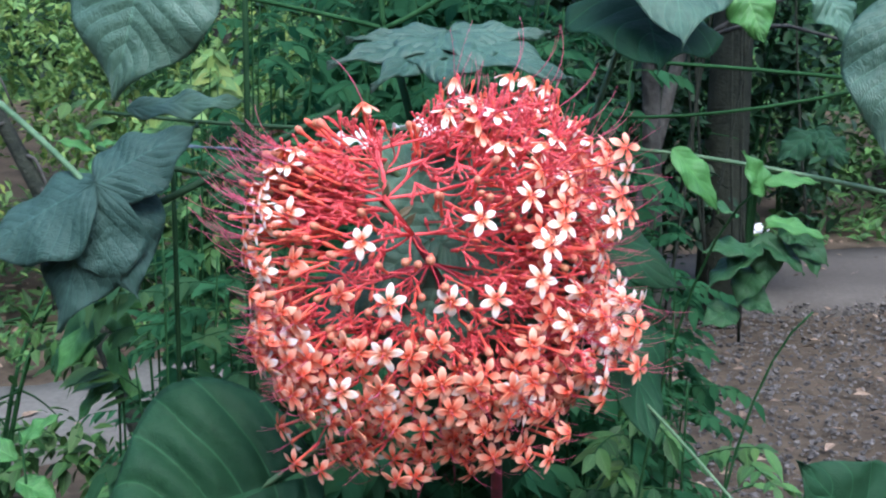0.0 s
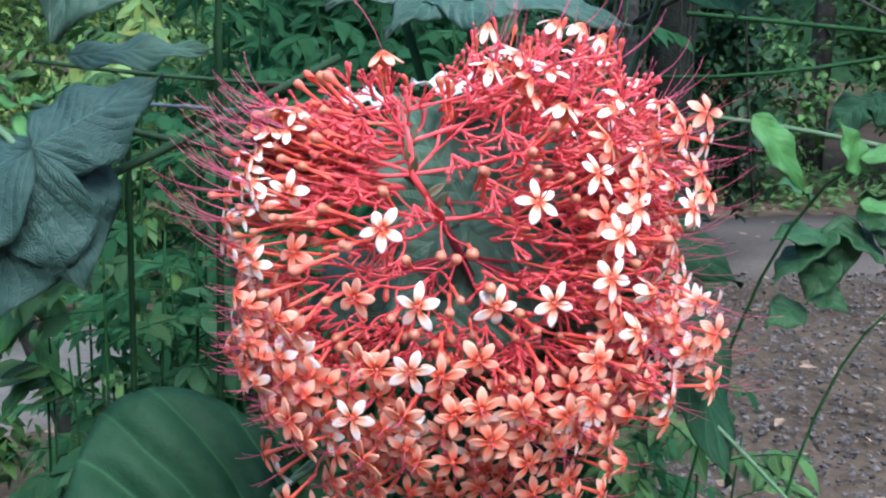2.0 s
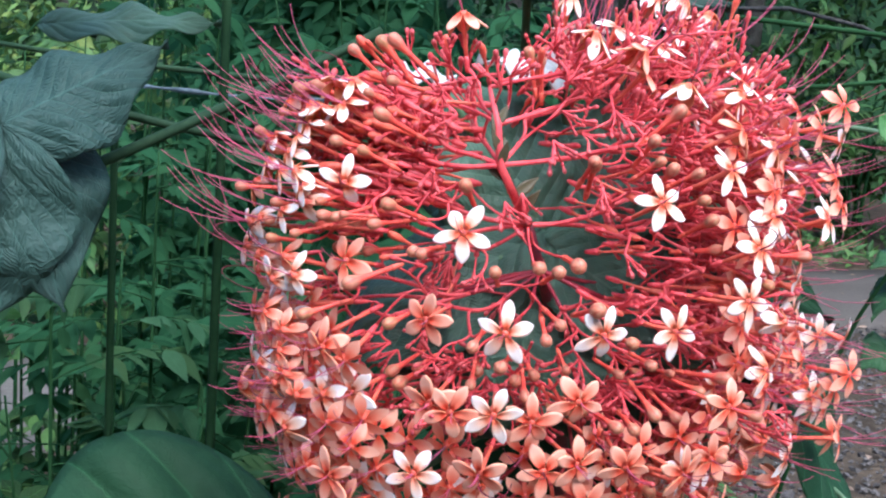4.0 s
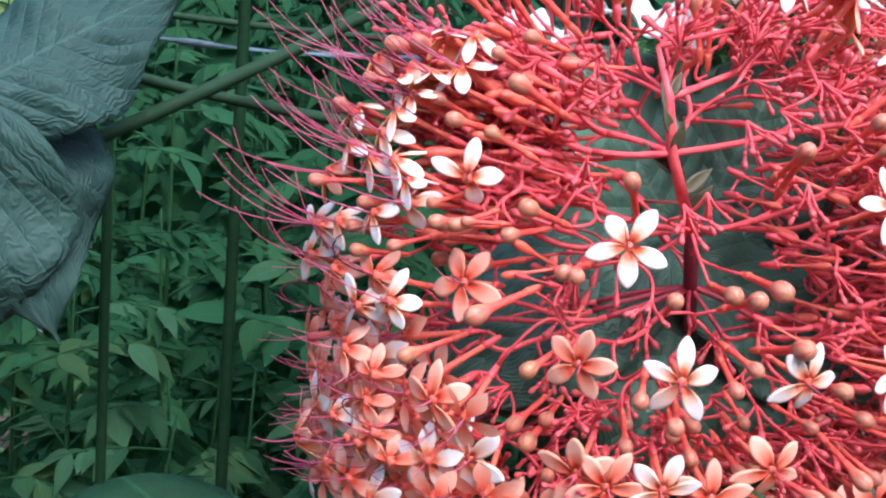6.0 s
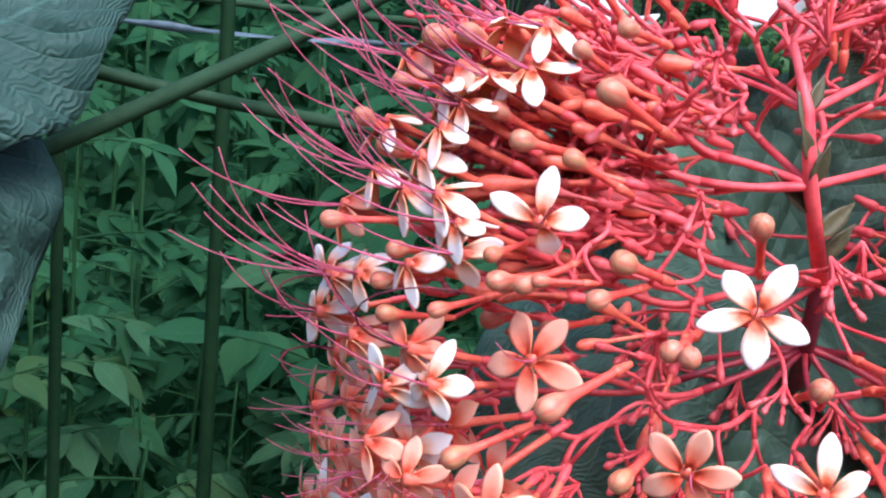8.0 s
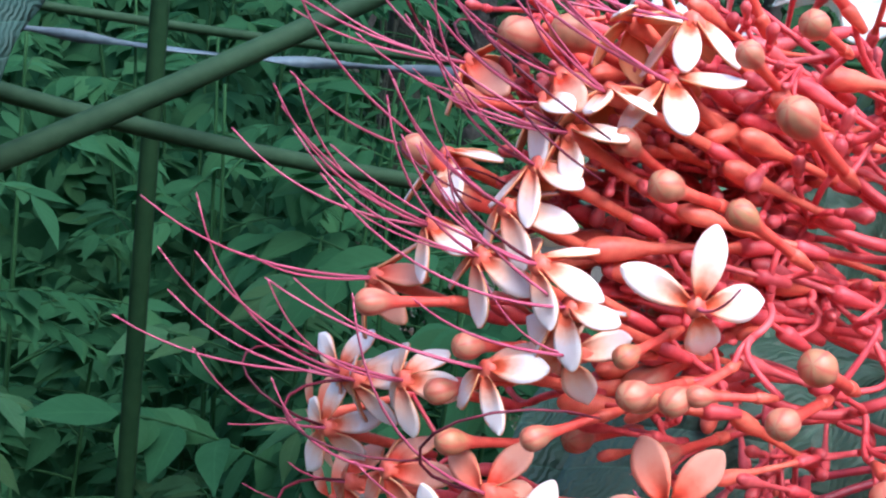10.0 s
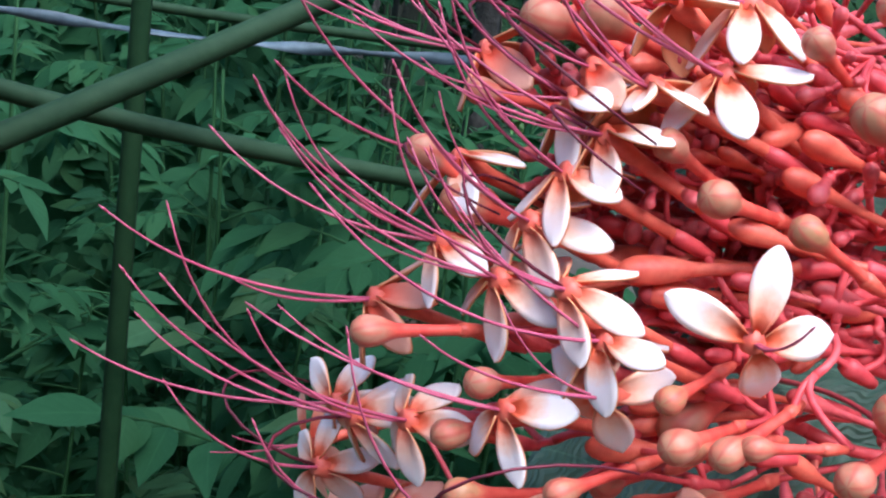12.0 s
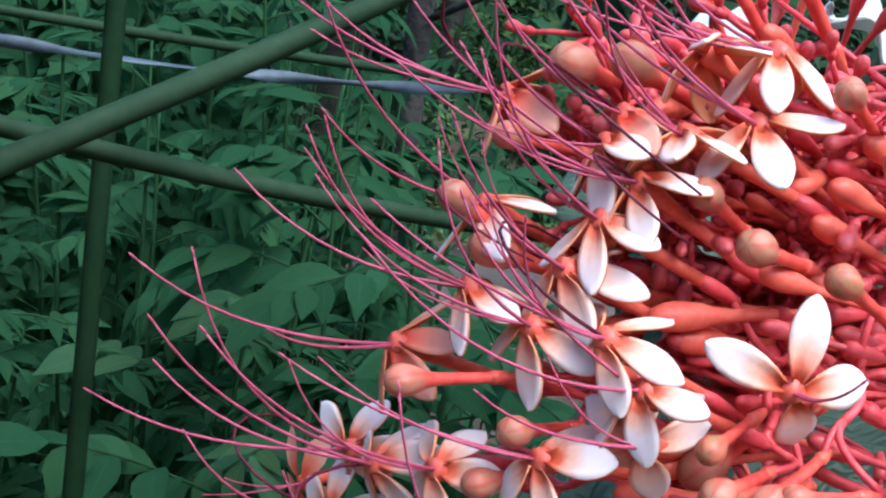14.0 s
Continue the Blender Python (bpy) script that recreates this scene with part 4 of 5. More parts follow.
    def bud(p, meshes, scale=1.0, name="bud", reach=0.018, way=None):
        n = way or head_normal(p, 0.042)
        m = Matrix.Translation(p) @ facing(n, rng.uniform(0, 6), rng, 0.25 if name == "bud" else 0.5) @ Matrix.Scale(scale, 4)
        ob = new(name, rng.choice(meshes))
        ob.parent, ob.matrix_basis = root, m
        tips.append(p - m.to_3x3() @ Vector((0, 0, reach)))

    placed = []
    for p in CROWN + MIDDLE + SKIRT + FLANK:
        placed.append(Vector(p) / 1000)
        open_flower(placed[-1], True, SPIN.get(p), None, p in SALMON if p in SPIN else None)
    for p, way in FLANK_TOP:
        placed.append(Vector(p) / 1000)
        open_flower(placed[-1], True, SPIN.get(p), way, False if p in SPIN else True if p in SALMON else None)
    for p in BUDS_FRONT + BUDS_FLANK + BUDS_SIDE:
        placed.append(Vector(p) / 1000)
        crowd = (placed[-1] - Vector((-0.065, -0.061, 0.781))).length < 0.006
        side_way = Vector((-0.86, -0.28, 0.18 if p[2] > 790 else 0.0)) if p in BUDS_FLANK else None
        bud(placed[-1], BUDS, rng.uniform(0.60, 0.75) if crowd else rng.uniform(0.66, 0.80) if p[0] < -78 else rng.uniform(0.78, 1.0) * (0.92 if side_way else 1.0), way=side_way)
    for p in HANGING:
        placed.append(Vector(p) / 1000)
        out = Vector((p[0] + 15, 0, p[2] - 800)).normalized()
        bud(placed[-1], SPRIGS, rng.uniform(0.75, 0.95), "sprig", 0.001, Vector((out.x * 0.6, -0.35, -0.75 if p[2] < 822 else 0.5)))

    blossoms = [Vector(p) / 1000 for p in CROWN + MIDDLE + FLANK] + [Vector(p) / 1000 for p, _ in FLANK_TOP]

    def crowds(p):
        """A spray here would grow into an open blossom."""
        tip = p + head_normal(p, 0.042) * 0.006
        return min(min((p - q).length, (tip - q).length) for q in blossoms) < 0.0125

    def near_blossom(p):
        return min((p - q).length for q in blossoms) < 0.010

    def bare(p):
        """The open bowl round the axis and the upper flank hold only what is listed."""
        bowl = -0.062 < p.x < 0.052 and -0.075 < p.y < 0.045 and p.z > 0.738 and not (p.z > 0.812 and p.x > 0.012) and not p.z > 0.832
        return bowl or p.x < -0.087 and p.z > 0.69 or p.x < -0.048 and p.z > 0.752 and p.y < 0.08

    def on_head(low, high, front, scale):
        while True:
            a, z = rng.uniform(0, 6.2832), rng.uniform(low, high)
            d = Vector((math.cos(a), math.sin(a), 0))
            if d.y > front:
                continue
            p = HEAD_C + Vector((d.x * HEAD_R[0], d.y * HEAD_R[1], z - HEAD_C.z))
            f = head_value(p)
            q = HEAD_C + (p - HEAD_C) / f * scale
            return q

    def fill(count, gap, draw, make, test=None):
        made = tries = 0
        while made < count and tries < 4000:
            tries += 1
            p = draw()
            if bare(p) or test and not test(p):
                continue
            if min((p - q).length for q in placed) > gap:
                placed.append(p)
                make(p)
                made += 1

    def in_box(low, high):
        return lambda: Vector([rng.uniform(a, b) for a, b in zip(low, high)])

    def shell(low, high):
        return lambda p: low < head_value(p) < high

    def far_flower(p):
        # the near shoulder mixes blossoms with red sprays that have not opened
        if 0.036 < p.x < 0.090 and p.z > 0.712 and more.random() < 0.45:
            bud(p, SPRIGS, more.uniform(0.8, 1.1), "sprig", 0.001)
        else:
            open_flower(p, False)

    # the crowded skirt, the shoulders and the hidden back
    for low, high, front, count, gap in ((0.650, 0.715, 0.25, 90, 0.0080), (0.70, 0.835, 0.25, 70, 0.0105), (0.69, 0.83, 0.1, 40, 0.0078)):
        fill(count, gap, lambda: on_head(low, high, front, rng.uniform(0.86, 1.0)), far_flower,
             lambda p: not (-0.065 < p.x < 0.06 and p.y < -0.03 and p.z > 0.715) and not (gap < 0.0079 and -0.05 < p.x < 0.05))
    fill(44, 0.0085, in_box((0.018, -0.06, 0.785), (0.096, 0.03, 0.842)), far_flower, lambda p: 0.86 < head_value(p) < 1.02 and not (p.x < 0.045 and p.y < -0.045))
    fill(40, 0.0075, in_box((0.068, -0.055, 0.672), (0.108, 0.02, 0.745)), far_flower, shell(0.86, 1.04))
    fill(20, 0.0078, in_box((-0.085, -0.068, 0.705), (-0.052, -0.030, 0.745)), far_flower, shell(0.86, 1.0))
    fill(14, 0.008, in_box((0.098, -0.050, 0.695), (0.119, 0.0, 0.745)), far_flower)
    fill(10, 0.008, in_box((0.094, -0.045, 0.765), (0.109, 0.0, 0.822)), far_flower)
    fill(34, 0.0075, in_box((-0.075, -0.045, 0.640), (0.085, -0.010, 0.668)), far_flower, lambda p: p.z > 0.640 + (abs(p.x) / 0.085) ** 2 * 0.022)
    # half-hidden buds between the blossoms, then sprays of young ones in the inner whorls
    def plain_bud(p):
        bud(p, BUDS, rng.uniform(0.68, 0.98))

    def spray(p):
        bud(p, SPRIGS, rng.uniform(0.8, 1.15), "sprig", 0.001)

    fill(62, 0.007, lambda: on_head(0.66, 0.83, 0.55, rng.uniform(0.82, 0.95)), plain_bud, lambda p: p.x > -0.074 and not (p.x < 0.002 and p.z > 0.824))
    fill(60, 0.0075, lambda: on_head(0.765, 0.842, 0.55, rng.uniform(0.60, 0.92)), spray, lambda p: not (p.x < 0.002 and p.z > 0.824) and not crowds(p))
    fill(50, 0.007, lambda: on_head(0.68, 0.745, 0.55, rng.uniform(0.66, 0.90)), spray, lambda p: p.x > -0.066 and not crowds(p))
    fill(14, 0.0062, in_box((-0.052, -0.066, 0.712), (0.052, -0.042, 0.737)), spray, shell(0.0, 0.97))
    fill(14, 0.0062, in_box((-0.050, -0.066, 0.712), (0.050, -0.046, 0.737)), plain_bud, shell(0.0, 0.97))
    fill(26, 0.0055, in_box((-0.050, -0.052, 0.714), (0.050, -0.030, 0.737)), spray)
    fill(34, 0.006, in_box((0.014, -0.050, 0.813), (0.080, 0.020, 0.850)), spray, lambda p: head_value(p) < 1.0 and not crowds(p))
    # young red sprays and slim unopened buds packed behind the near flank
    for k in range(150):
        p = Vector((rng.uniform(-0.070, -0.030), rng.uniform(-0.048, -0.022), rng.uniform(0.780 if k % 3 else 0.788, 0.822)))
        if p.x > -0.048 and p.z < 0.786 or near_blossom(p):
            continue
        if k % 3:
            bud(p, YOUNG, rng.uniform(0.8, 1.15), "bud", 0.013, Vector((-0.90, -0.10, rng.uniform(-0.15, 0.35))))
        else:
            bud(p, SPRIGS, rng.uniform(0.85, 1.15), "sprig", 0.001, Vector((-0.8, -0.35, rng.uniform(-0.2, 0.4))))
    for k in range(64):
        p = Vector((more.uniform(-0.074, -0.046), more.uniform(-0.051, -0.036), more.uniform(0.774, 0.818)))
        if head_value(p) < 0.95 and not near_blossom(p):
            bud(p, YOUNG[k % 3:], more.uniform(0.85, 1.1), "bud", 0.013, Vector((-0.92, -0.10, more.uniform(-0.05, 0.30))))
    # the inner ring of the bowl, thinner where the leaves show through
    for k in range(250):
        p = Vector((rng.uniform(-0.058, 0.068), rng.uniform(-0.046, -0.006), rng.uniform(0.738, 0.834)))
        if p.x > 0.030:
            p.y -= 0.010
        if noise.noise((p.x * 60, p.z * 60, 4.0)) < (0.16 if p.z < 0.777 and p.x < 0.05 else -0.12) or abs(p.x + 0.008) < 0.024 and 0.772 < p.z < 0.816:
            continue
        out = Vector((p.x + 0.010, -0.030, p.z - 0.790)).normalized()
        bud(p, SPRIGS if k % 2 else YOUNG, rng.uniform(0.8, 1.1), "sprig" if k % 2 else "bud", 0.001 if k % 2 else 0.013, out)
    for k in range(36):
        p = Vector((more.uniform(-0.050, 0.060), more.uniform(-0.040, -0.004), more.uniform(0.772, 0.830)))
        if abs(p.x + 0.008) < 0.012 or noise.noise((p.x * 55, p.z * 55, 9.0)) < -0.05:
            continue
        out = Vector((p.x + 0.010, -0.012, p.z - 0.785)).normalized()
        bud(p, SPRIGS if k % 2 else YOUNG, more.uniform(0.75, 1.0), "sprig" if k % 2 else "bud", 0.001 if k % 2 else 0.013, out)
    for k in range(40):
        p = Vector((more.uniform(0.044, 0.070), more.uniform(-0.058, -0.020), more.uniform(0.745, 0.822)))
        bud(p, SPRIGS if k % 2 else YOUNG, more.uniform(0.8, 1.1), "sprig" if k % 2 else "bud", 0.001 if k % 2 else 0.013, Vector((0.8, -0.4, more.uniform(-0.3, 0.4))))
    for k in range(34):
        p = Vector((rng.uniform(0.026, 0.066), rng.uniform(-0.060, -0.030), rng.uniform(0.738, 0.792)))
        bud(p, SPRIGS if k % 3 == 0 else YOUNG, rng.uniform(0.8, 1.1), "sprig" if k % 3 == 0 else "bud", 0.001 if k % 3 == 0 else 0.013, Vector((0.7, -0.5, rng.uniform(-0.3, 0.3))))
    # upright red spikes on the crown
    for k in range(30):
        p = Vector((rng.uniform(0.004, 0.076), rng.uniform(-0.030, 0.020), rng.uniform(0.841, 0.855)))
        bud(p, YOUNG, rng.uniform(0.6, 0.85), "bud", 0.013, Vector(((p.x - 0.03) * 6, -0.1, 1)))
    # more closed buds under the near shoulder
    for k in range(16):
        p = Vector((rng.uniform(-0.064, -0.044), rng.uniform(-0.056, -0.036), rng.uniform(0.763, 0.788)))
        bud(p, BUDS if k % 4 == 0 else YOUNG, rng.uniform(0.7, 0.95), "bud", 0.014, Vector((-0.88, -0.22, rng.uniform(-0.2, 0.2))))
    # branches: tips gathered by direction round the nearest whorl, then forked
    groups = {}
    for base in tips:
        want = 0.70 + (base.z - 0.655) * 0.62
        k = min(range(len(nodes_at)), key=lambda i: abs(nodes_at[i].z - want))
        d = base - nodes_at[k]
        sector = int(((math.atan2(d.z if k > 2 else d.y, d.x) + math.pi) / 6.2832 + 0.07 * k) * (8 if k > 2 else 10))
        groups.setdefault((k, sector), []).append(base)
    for (k, sector), bases in sorted(groups.items()):
        g = Geo()
        grow(g, rng, nodes_at[k], bases, 0, 1 if k in (1, 2) else 0)
        part("branch", g, [M_STEM, M_MAROON], root)
    # small olive bracts along the axis
    for k, (a, long, lean) in enumerate(((0.4, 0.007, 0.5), (2.6, 0.008, 0.35), (3.9, 0.007, 0.6), (5.2, 0.008, 0.5), (1.3, 0.010, 0.9), (3.2, 0.011, 1.2), (0.2, 0.010, 1.3), (5.8, 0.009, 0.9))):
        at = axis[8].lerp(axis[7], k / 3) if k < 4 else axis[7].lerp(axis[6], (k - 4) / 4)
        d = Vector((math.cos(a) * lean, math.sin(a) * lean * 0.6, 1)).normalized()
        g = Geo()
        g.blade(at, at + d * long, (0.2, -1, 0.3), long * 0.38, 0.1, 0.3, nu=8, nv=2)
        part("bract", g, [M_BRACT], root, thick=0.0003)
    return root


plant = pagoda_flower()


# ---- broad leaves round the flower ----
def big_leaf(parent, base, tip, normal, width, mat=None, bend=0.15, fold=0.1, curl=0.2, quilt=0.0007, ribs=None, heart=0.10, shape=0.72, stalk_from=None, label="", lobes=(), wave=0.003):
    """A large quilted leaf, with side lobes where it has them and its stalk."""
    ribs = ribs or (6 if mat is M_LEAF_DARK else 9)
    g = Geo()
    g.blade(base, tip, normal, width, bend, fold, curl, 44, 14, 0, shape, 1.0, quilt, ribs, wave, heart)
    for t, n, w in lobes:
        g.blade(base, t, n, w, bend, fold, curl, 36, 10, 0, shape, 1.0, quilt, ribs, wave, 0.0)
    ob = part("leaf", g, [mat or M_LEAF], parent, label, thick=0.0005)
    if stalk_from:
        s = Geo()
        a, b = Vector(stalk_from), Vector(base)
        s.tube(curve(a, a.lerp(b, 0.5) + Vector((0, 0, 0.01)), b + (Vector(tip) - b).normalized() * 0.01, 8), taper(0.0024, 0.0017, 9), 8)
        part("leaf_stalk", s, [M_GREENSTEM], parent)
    return ob


# leaves of the flower's own plant
big_leaf(plant, (0.0155, 0.084, 0.8745), (0.0128, 0.007, 0.8495), (0, -0.31, 0.95), 0.062, M_PUCKER, bend=0.02, fold=0.10, curl=0.08, quilt=0.0030, ribs=8, wave=0.002, shape=0.55, heart=0.0, stalk_from=(0.03, 0.12, 0.66),
         label="broad lobed leaf with quilted veins over the flower head",
         lobes=(((-0.052, 0.034, 0.8585), (-0.08, -0.30, 0.95), 0.050), ((-0.045, 0.072, 0.871), (0, -0.31, 0.95), 0.036), ((-0.026, 0.004, 0.8480), (-0.05, -0.34, 0.94), 0.038),
                ((0.083, 0.016, 0.8525), (0.08, -0.30, 0.95), 0.052), ((0.076, 0.086, 0.876), (0, -0.31, 0.95), 0.040)))
big_leaf(plant, (0.135, 0.14, 0.904), (0.130, 0.01, 0.878), (0.1, -0.2, 1), 0.095, M_LEAF_DARK, curl=0.35, stalk_from=(0.05, 0.12, 0.64))
big_leaf(plant, (0.14, 0.10, 0.945), (0.14, -0.01, 0.888), (0.1, 0.0, 1), 0.085)
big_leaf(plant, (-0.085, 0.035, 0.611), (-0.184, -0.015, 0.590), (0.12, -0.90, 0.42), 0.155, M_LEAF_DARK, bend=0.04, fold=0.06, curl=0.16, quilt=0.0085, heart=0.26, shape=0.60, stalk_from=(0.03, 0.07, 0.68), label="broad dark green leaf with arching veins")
big_leaf(plant, (0.098, 0.03, 0.752), (0.136, -0.048, 0.675), (0.6, -0.6, 0.5), 0.070, M_LEAF_DARK, bend=0.15, stalk_from=(0.04, 0.06, 0.66))
# pale leaves behind the open bowl
big_leaf(plant, (0.016, 0.006, 0.766), (-0.020, 0.016, 0.826), (0.1, -0.8, 0.5), 0.066, M_LEAF_PALE, bend=0.12, curl=0.1, quilt=0.0012, stalk_from=(0.045, 0.06, 0.66), label="pale blue-green leaf behind the flower stalks")
big_leaf(plant, (0.024, 0.010, 0.766), (0.052, 0.014, 0.826), (-0.1, -0.8, 0.5), 0.058, M_LEAF_PALE, bend=0.12, curl=0.1, quilt=0.0012, stalk_from=(0.045, 0.06, 0.66))
big_leaf(plant, (0.020, 0.000, 0.762), (-0.045, -0.008, 0.748), (0, -0.75, 0.6), 0.056, M_LEAF_PALE, bend=0.10, quilt=0.0012)
big_leaf(plant, (0.034, 0.002, 0.760), (0.098, -0.004, 0.752), (0, -0.75, 0.6), 0.056, M_LEAF, bend=0.10, quilt=0.0012)
big_leaf(plant, (0.010, 0.030, 0.786), (-0.042, 0.026, 0.796), (0, -0.75, 0.6), 0.060, M_LEAF, bend=0.10)
# two small leaves added where sky glare shows, the glare put into their colour
big_leaf(plant, (0.026, 0.012, 0.824), (-0.014, 0.004, 0.8285), (0, -0.55, 0.8), 0.016, M_LEAF_GLARE, bend=0.03, curl=0.05, quilt=0.0005, heart=0.0, stalk_from=(0.045, 0.06, 0.72), label="small leaf painted near-white for the sky glare on it")
big_leaf(plant, (-0.022, 0.002, 0.821), (-0.050, -0.012, 0.8215), (0, -0.55, 0.8), 0.011, M_LEAF_GLARE, bend=0.03, curl=0.05, quilt=0.0004, heart=0.0, stalk_from=(0.040, 0.06, 0.72))
big_leaf(plant, (0.004, 0.006, 0.752), (-0.064, -0.004, 0.724), (0, -0.75, 0.6), 0.058, M_LEAF, bend=0.08)
big_leaf(plant, (0.004, -0.012, 0.766), (-0.066, -0.022, 0.722), (0, -0.7, 0.7), 0.046, M_LEAF, bend=0.08, quilt=0.0012, stalk_from=(0.03, 0.01, 0.70))
big_leaf(plant, (0.016, -0.010, 0.764), (0.078, -0.024, 0.728), (0.1, -0.7, 0.7), 0.050, M_LEAF_PALE, bend=0.08, quilt=0.0012, stalk_from=(0.035, 0.01, 0.70))
big_leaf(plant, (0.014, -0.012, 0.756), (-0.004, -0.030, 0.700), (0, -0.8, 0.6), 0.088, M_LEAF_PALE, bend=0.08, quilt=0.0012)
big_leaf(plant, (0.03, 0.03, 0.745), (-0.015, 0.02, 0.680), (0, -0.8, 0.5), 0.09, M_LEAF, bend=0.1)
big_leaf(plant, (0.035, 0.03, 0.745), (0.080, 0.02, 0.680), (0, -0.8, 0.5), 0.09, M_LEAF, bend=0.1)
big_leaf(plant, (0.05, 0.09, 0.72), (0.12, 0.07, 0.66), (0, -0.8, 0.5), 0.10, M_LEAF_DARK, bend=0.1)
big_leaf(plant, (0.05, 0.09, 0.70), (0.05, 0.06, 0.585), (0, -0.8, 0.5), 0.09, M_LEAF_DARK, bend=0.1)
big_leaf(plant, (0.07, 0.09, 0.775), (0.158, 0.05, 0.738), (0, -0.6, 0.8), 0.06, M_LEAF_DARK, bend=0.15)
for a, b in (((-0.053, 0.04, 0.642), (-0.085, 0.045, 0.606)), ((0.116, -0.015, 0.690), (0.17, -0.085, 0.640))):
    _s = Geo()
    _s.tube(curve(a, Vector(a).lerp(Vector(b), 0.5) + Vector((0, 0, 0.003)), b, 6), taper(0.0010, 0.0008, 7), 8)
    part("leaf_stalk", _s, [M_GREENSTEM], plant)

# neighbouring shrub with the lobed, drooping leaves
neighbour = thing("broadleaf_shrub", "tall shrub with drooping lobed blue-green leaves", "shrub")
_s = Geo()
_s.tube(curve((-0.36, 0.22, -0.03), (-0.36, 0.20, 0.5), (-0.31, 0.14, 0.96), 10), taper(0.010, 0.005, 11), 10)
part("stem", _s, [M_GREENSTEM], neighbour)
big_leaf(neighbour, (-0.1745, 0.004, 0.795), (-0.1506, -0.007, 0.734), (0.25, -0.85, 0.35), 0.062, M_LEAF_TEAL, bend=0.06, fold=-0.10, heart=0.0, shape=0.62, quilt=0.0010, label="drooping lobed leaf with folded blades", wave=0.003, stalk_from=(-0.33, 0.16, 0.86),
         lobes=[((-0.1228, 0.023, 0.8275), (-0.1, -0.75, 0.6), 0.046), ((-0.1965, -0.010, 0.7145), (-0.15, -0.8, 0.45), 0.066), ((-0.2484, 0.0, 0.7555), (-0.2, -0.6, 0.7), 0.064)])
big_leaf(neighbour, (-0.152, 0.06, 0.930), (-0.178, 0.045, 0.838), (-0.1, -0.7, 0.7), 0.100, M_LEAF, bend=0.08, quilt=0.0016, stalk_from=(-0.27, 0.15, 0.95))
# paler leaf colour here makes up for the shade of the leaf above
big_leaf(neighbour, (-0.175, 0.10, 0.828), (-0.108, 0.10, 0.838), (0.1, -0.55, 0.8), 0.024, M_LEAF_PALE, bend=0.1)
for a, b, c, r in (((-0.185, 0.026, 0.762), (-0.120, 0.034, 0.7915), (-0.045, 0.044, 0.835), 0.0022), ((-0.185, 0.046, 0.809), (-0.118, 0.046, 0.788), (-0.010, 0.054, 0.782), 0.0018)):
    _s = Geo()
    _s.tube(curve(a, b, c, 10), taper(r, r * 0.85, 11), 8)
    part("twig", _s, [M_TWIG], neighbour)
for a, b, c, r in (((-0.17, 0.18, 0.905), (-0.06, 0.17, 0.885), (-0.026, 0.14, 0.877), 0.0016), ((-0.030, 0.15, 0.93), (-0.030, 0.145, 0.90), (-0.026, 0.14, 0.877), 0.0018), ((0.03, 0.14, 0.91), (0.0, 0.14, 0.888), (-0.026, 0.14, 0.877), 0.0018), ((-0.026, 0.14, 0.877), (-0.012, 0.09, 0.85), (0.0, 0.06, 0.80), 0.0024)):
    _s = Geo()
    _s.tube(curve(a, b, c, 8), taper(r, r, 9), 8)
    part("twig", _s, [M_DARKSTEM], neighbour, "dark thin twig")

# upright stems further back, their green darkened as shade
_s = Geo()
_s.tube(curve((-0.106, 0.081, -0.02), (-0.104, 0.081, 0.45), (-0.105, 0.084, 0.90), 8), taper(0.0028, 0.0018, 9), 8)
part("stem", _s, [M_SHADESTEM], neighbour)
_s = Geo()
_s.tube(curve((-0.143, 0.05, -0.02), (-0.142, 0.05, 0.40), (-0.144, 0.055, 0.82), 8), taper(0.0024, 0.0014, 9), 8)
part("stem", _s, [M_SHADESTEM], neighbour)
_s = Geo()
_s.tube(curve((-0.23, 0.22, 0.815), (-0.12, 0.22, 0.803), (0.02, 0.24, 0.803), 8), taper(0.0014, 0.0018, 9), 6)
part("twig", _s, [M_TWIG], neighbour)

# a strip of pale blue plastic caught behind the twigs
strip = thing("plastic_strip", "thin pale blue plastic strip caught on twigs", "plastic strip")
_s = Geo()
_way = curve((-0.165, 0.088, 0.809), (-0.115, 0.092, 0.801), (-0.030, 0.090, 0.806), 40)
for i, p in enumerate(_way):
    a = 0.5 + 0.9 * math.sin(i * 0.33)
    half = Vector((0, math.sin(a), math.cos(a))) * (0.0009 + 0.0004 * math.sin(i * 0.9))
    _s.v += [p + half, p - half]
for i in range(len(_way) - 1):
    _s.face((2 * i, 2 * i + 1, 2 * i + 3, 2 * i + 2))
part("ribbon", _s, [M_STRIP], strip, thick=0.0002)

# leaf at the edge of the gravel side and low leaf below it
side = thing("broadleaf_shrub", "leafy shrub beside the gravel with pale quilted leaves", "shrub")
_s = Geo()
_s.tube(curve((0.42, 0.06, -0.03), (0.42, 0.05, 0.5), (0.34, 0.02, 0.95), 10), taper(0.009, 0.004, 11), 10)
part("stem", _s, [M_GREENSTEM], side)
big_leaf(side, (0.262, 0.0, 0.900), (0.240, -0.03, 0.818), (-0.2, -0.7, 0.7), 0.07, stalk_from=(0.345, 0.02, 0.92))
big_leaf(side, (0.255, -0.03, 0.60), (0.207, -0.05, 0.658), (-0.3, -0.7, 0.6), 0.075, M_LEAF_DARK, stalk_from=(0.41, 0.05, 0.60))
_s = Geo()
_s.tube(curve((0.12, 0.05, 0.812), (0.19, 0.03, 0.811), (0.40, 0.03, 0.760), 10), taper(0.0010, 0.0019, 11), 8)
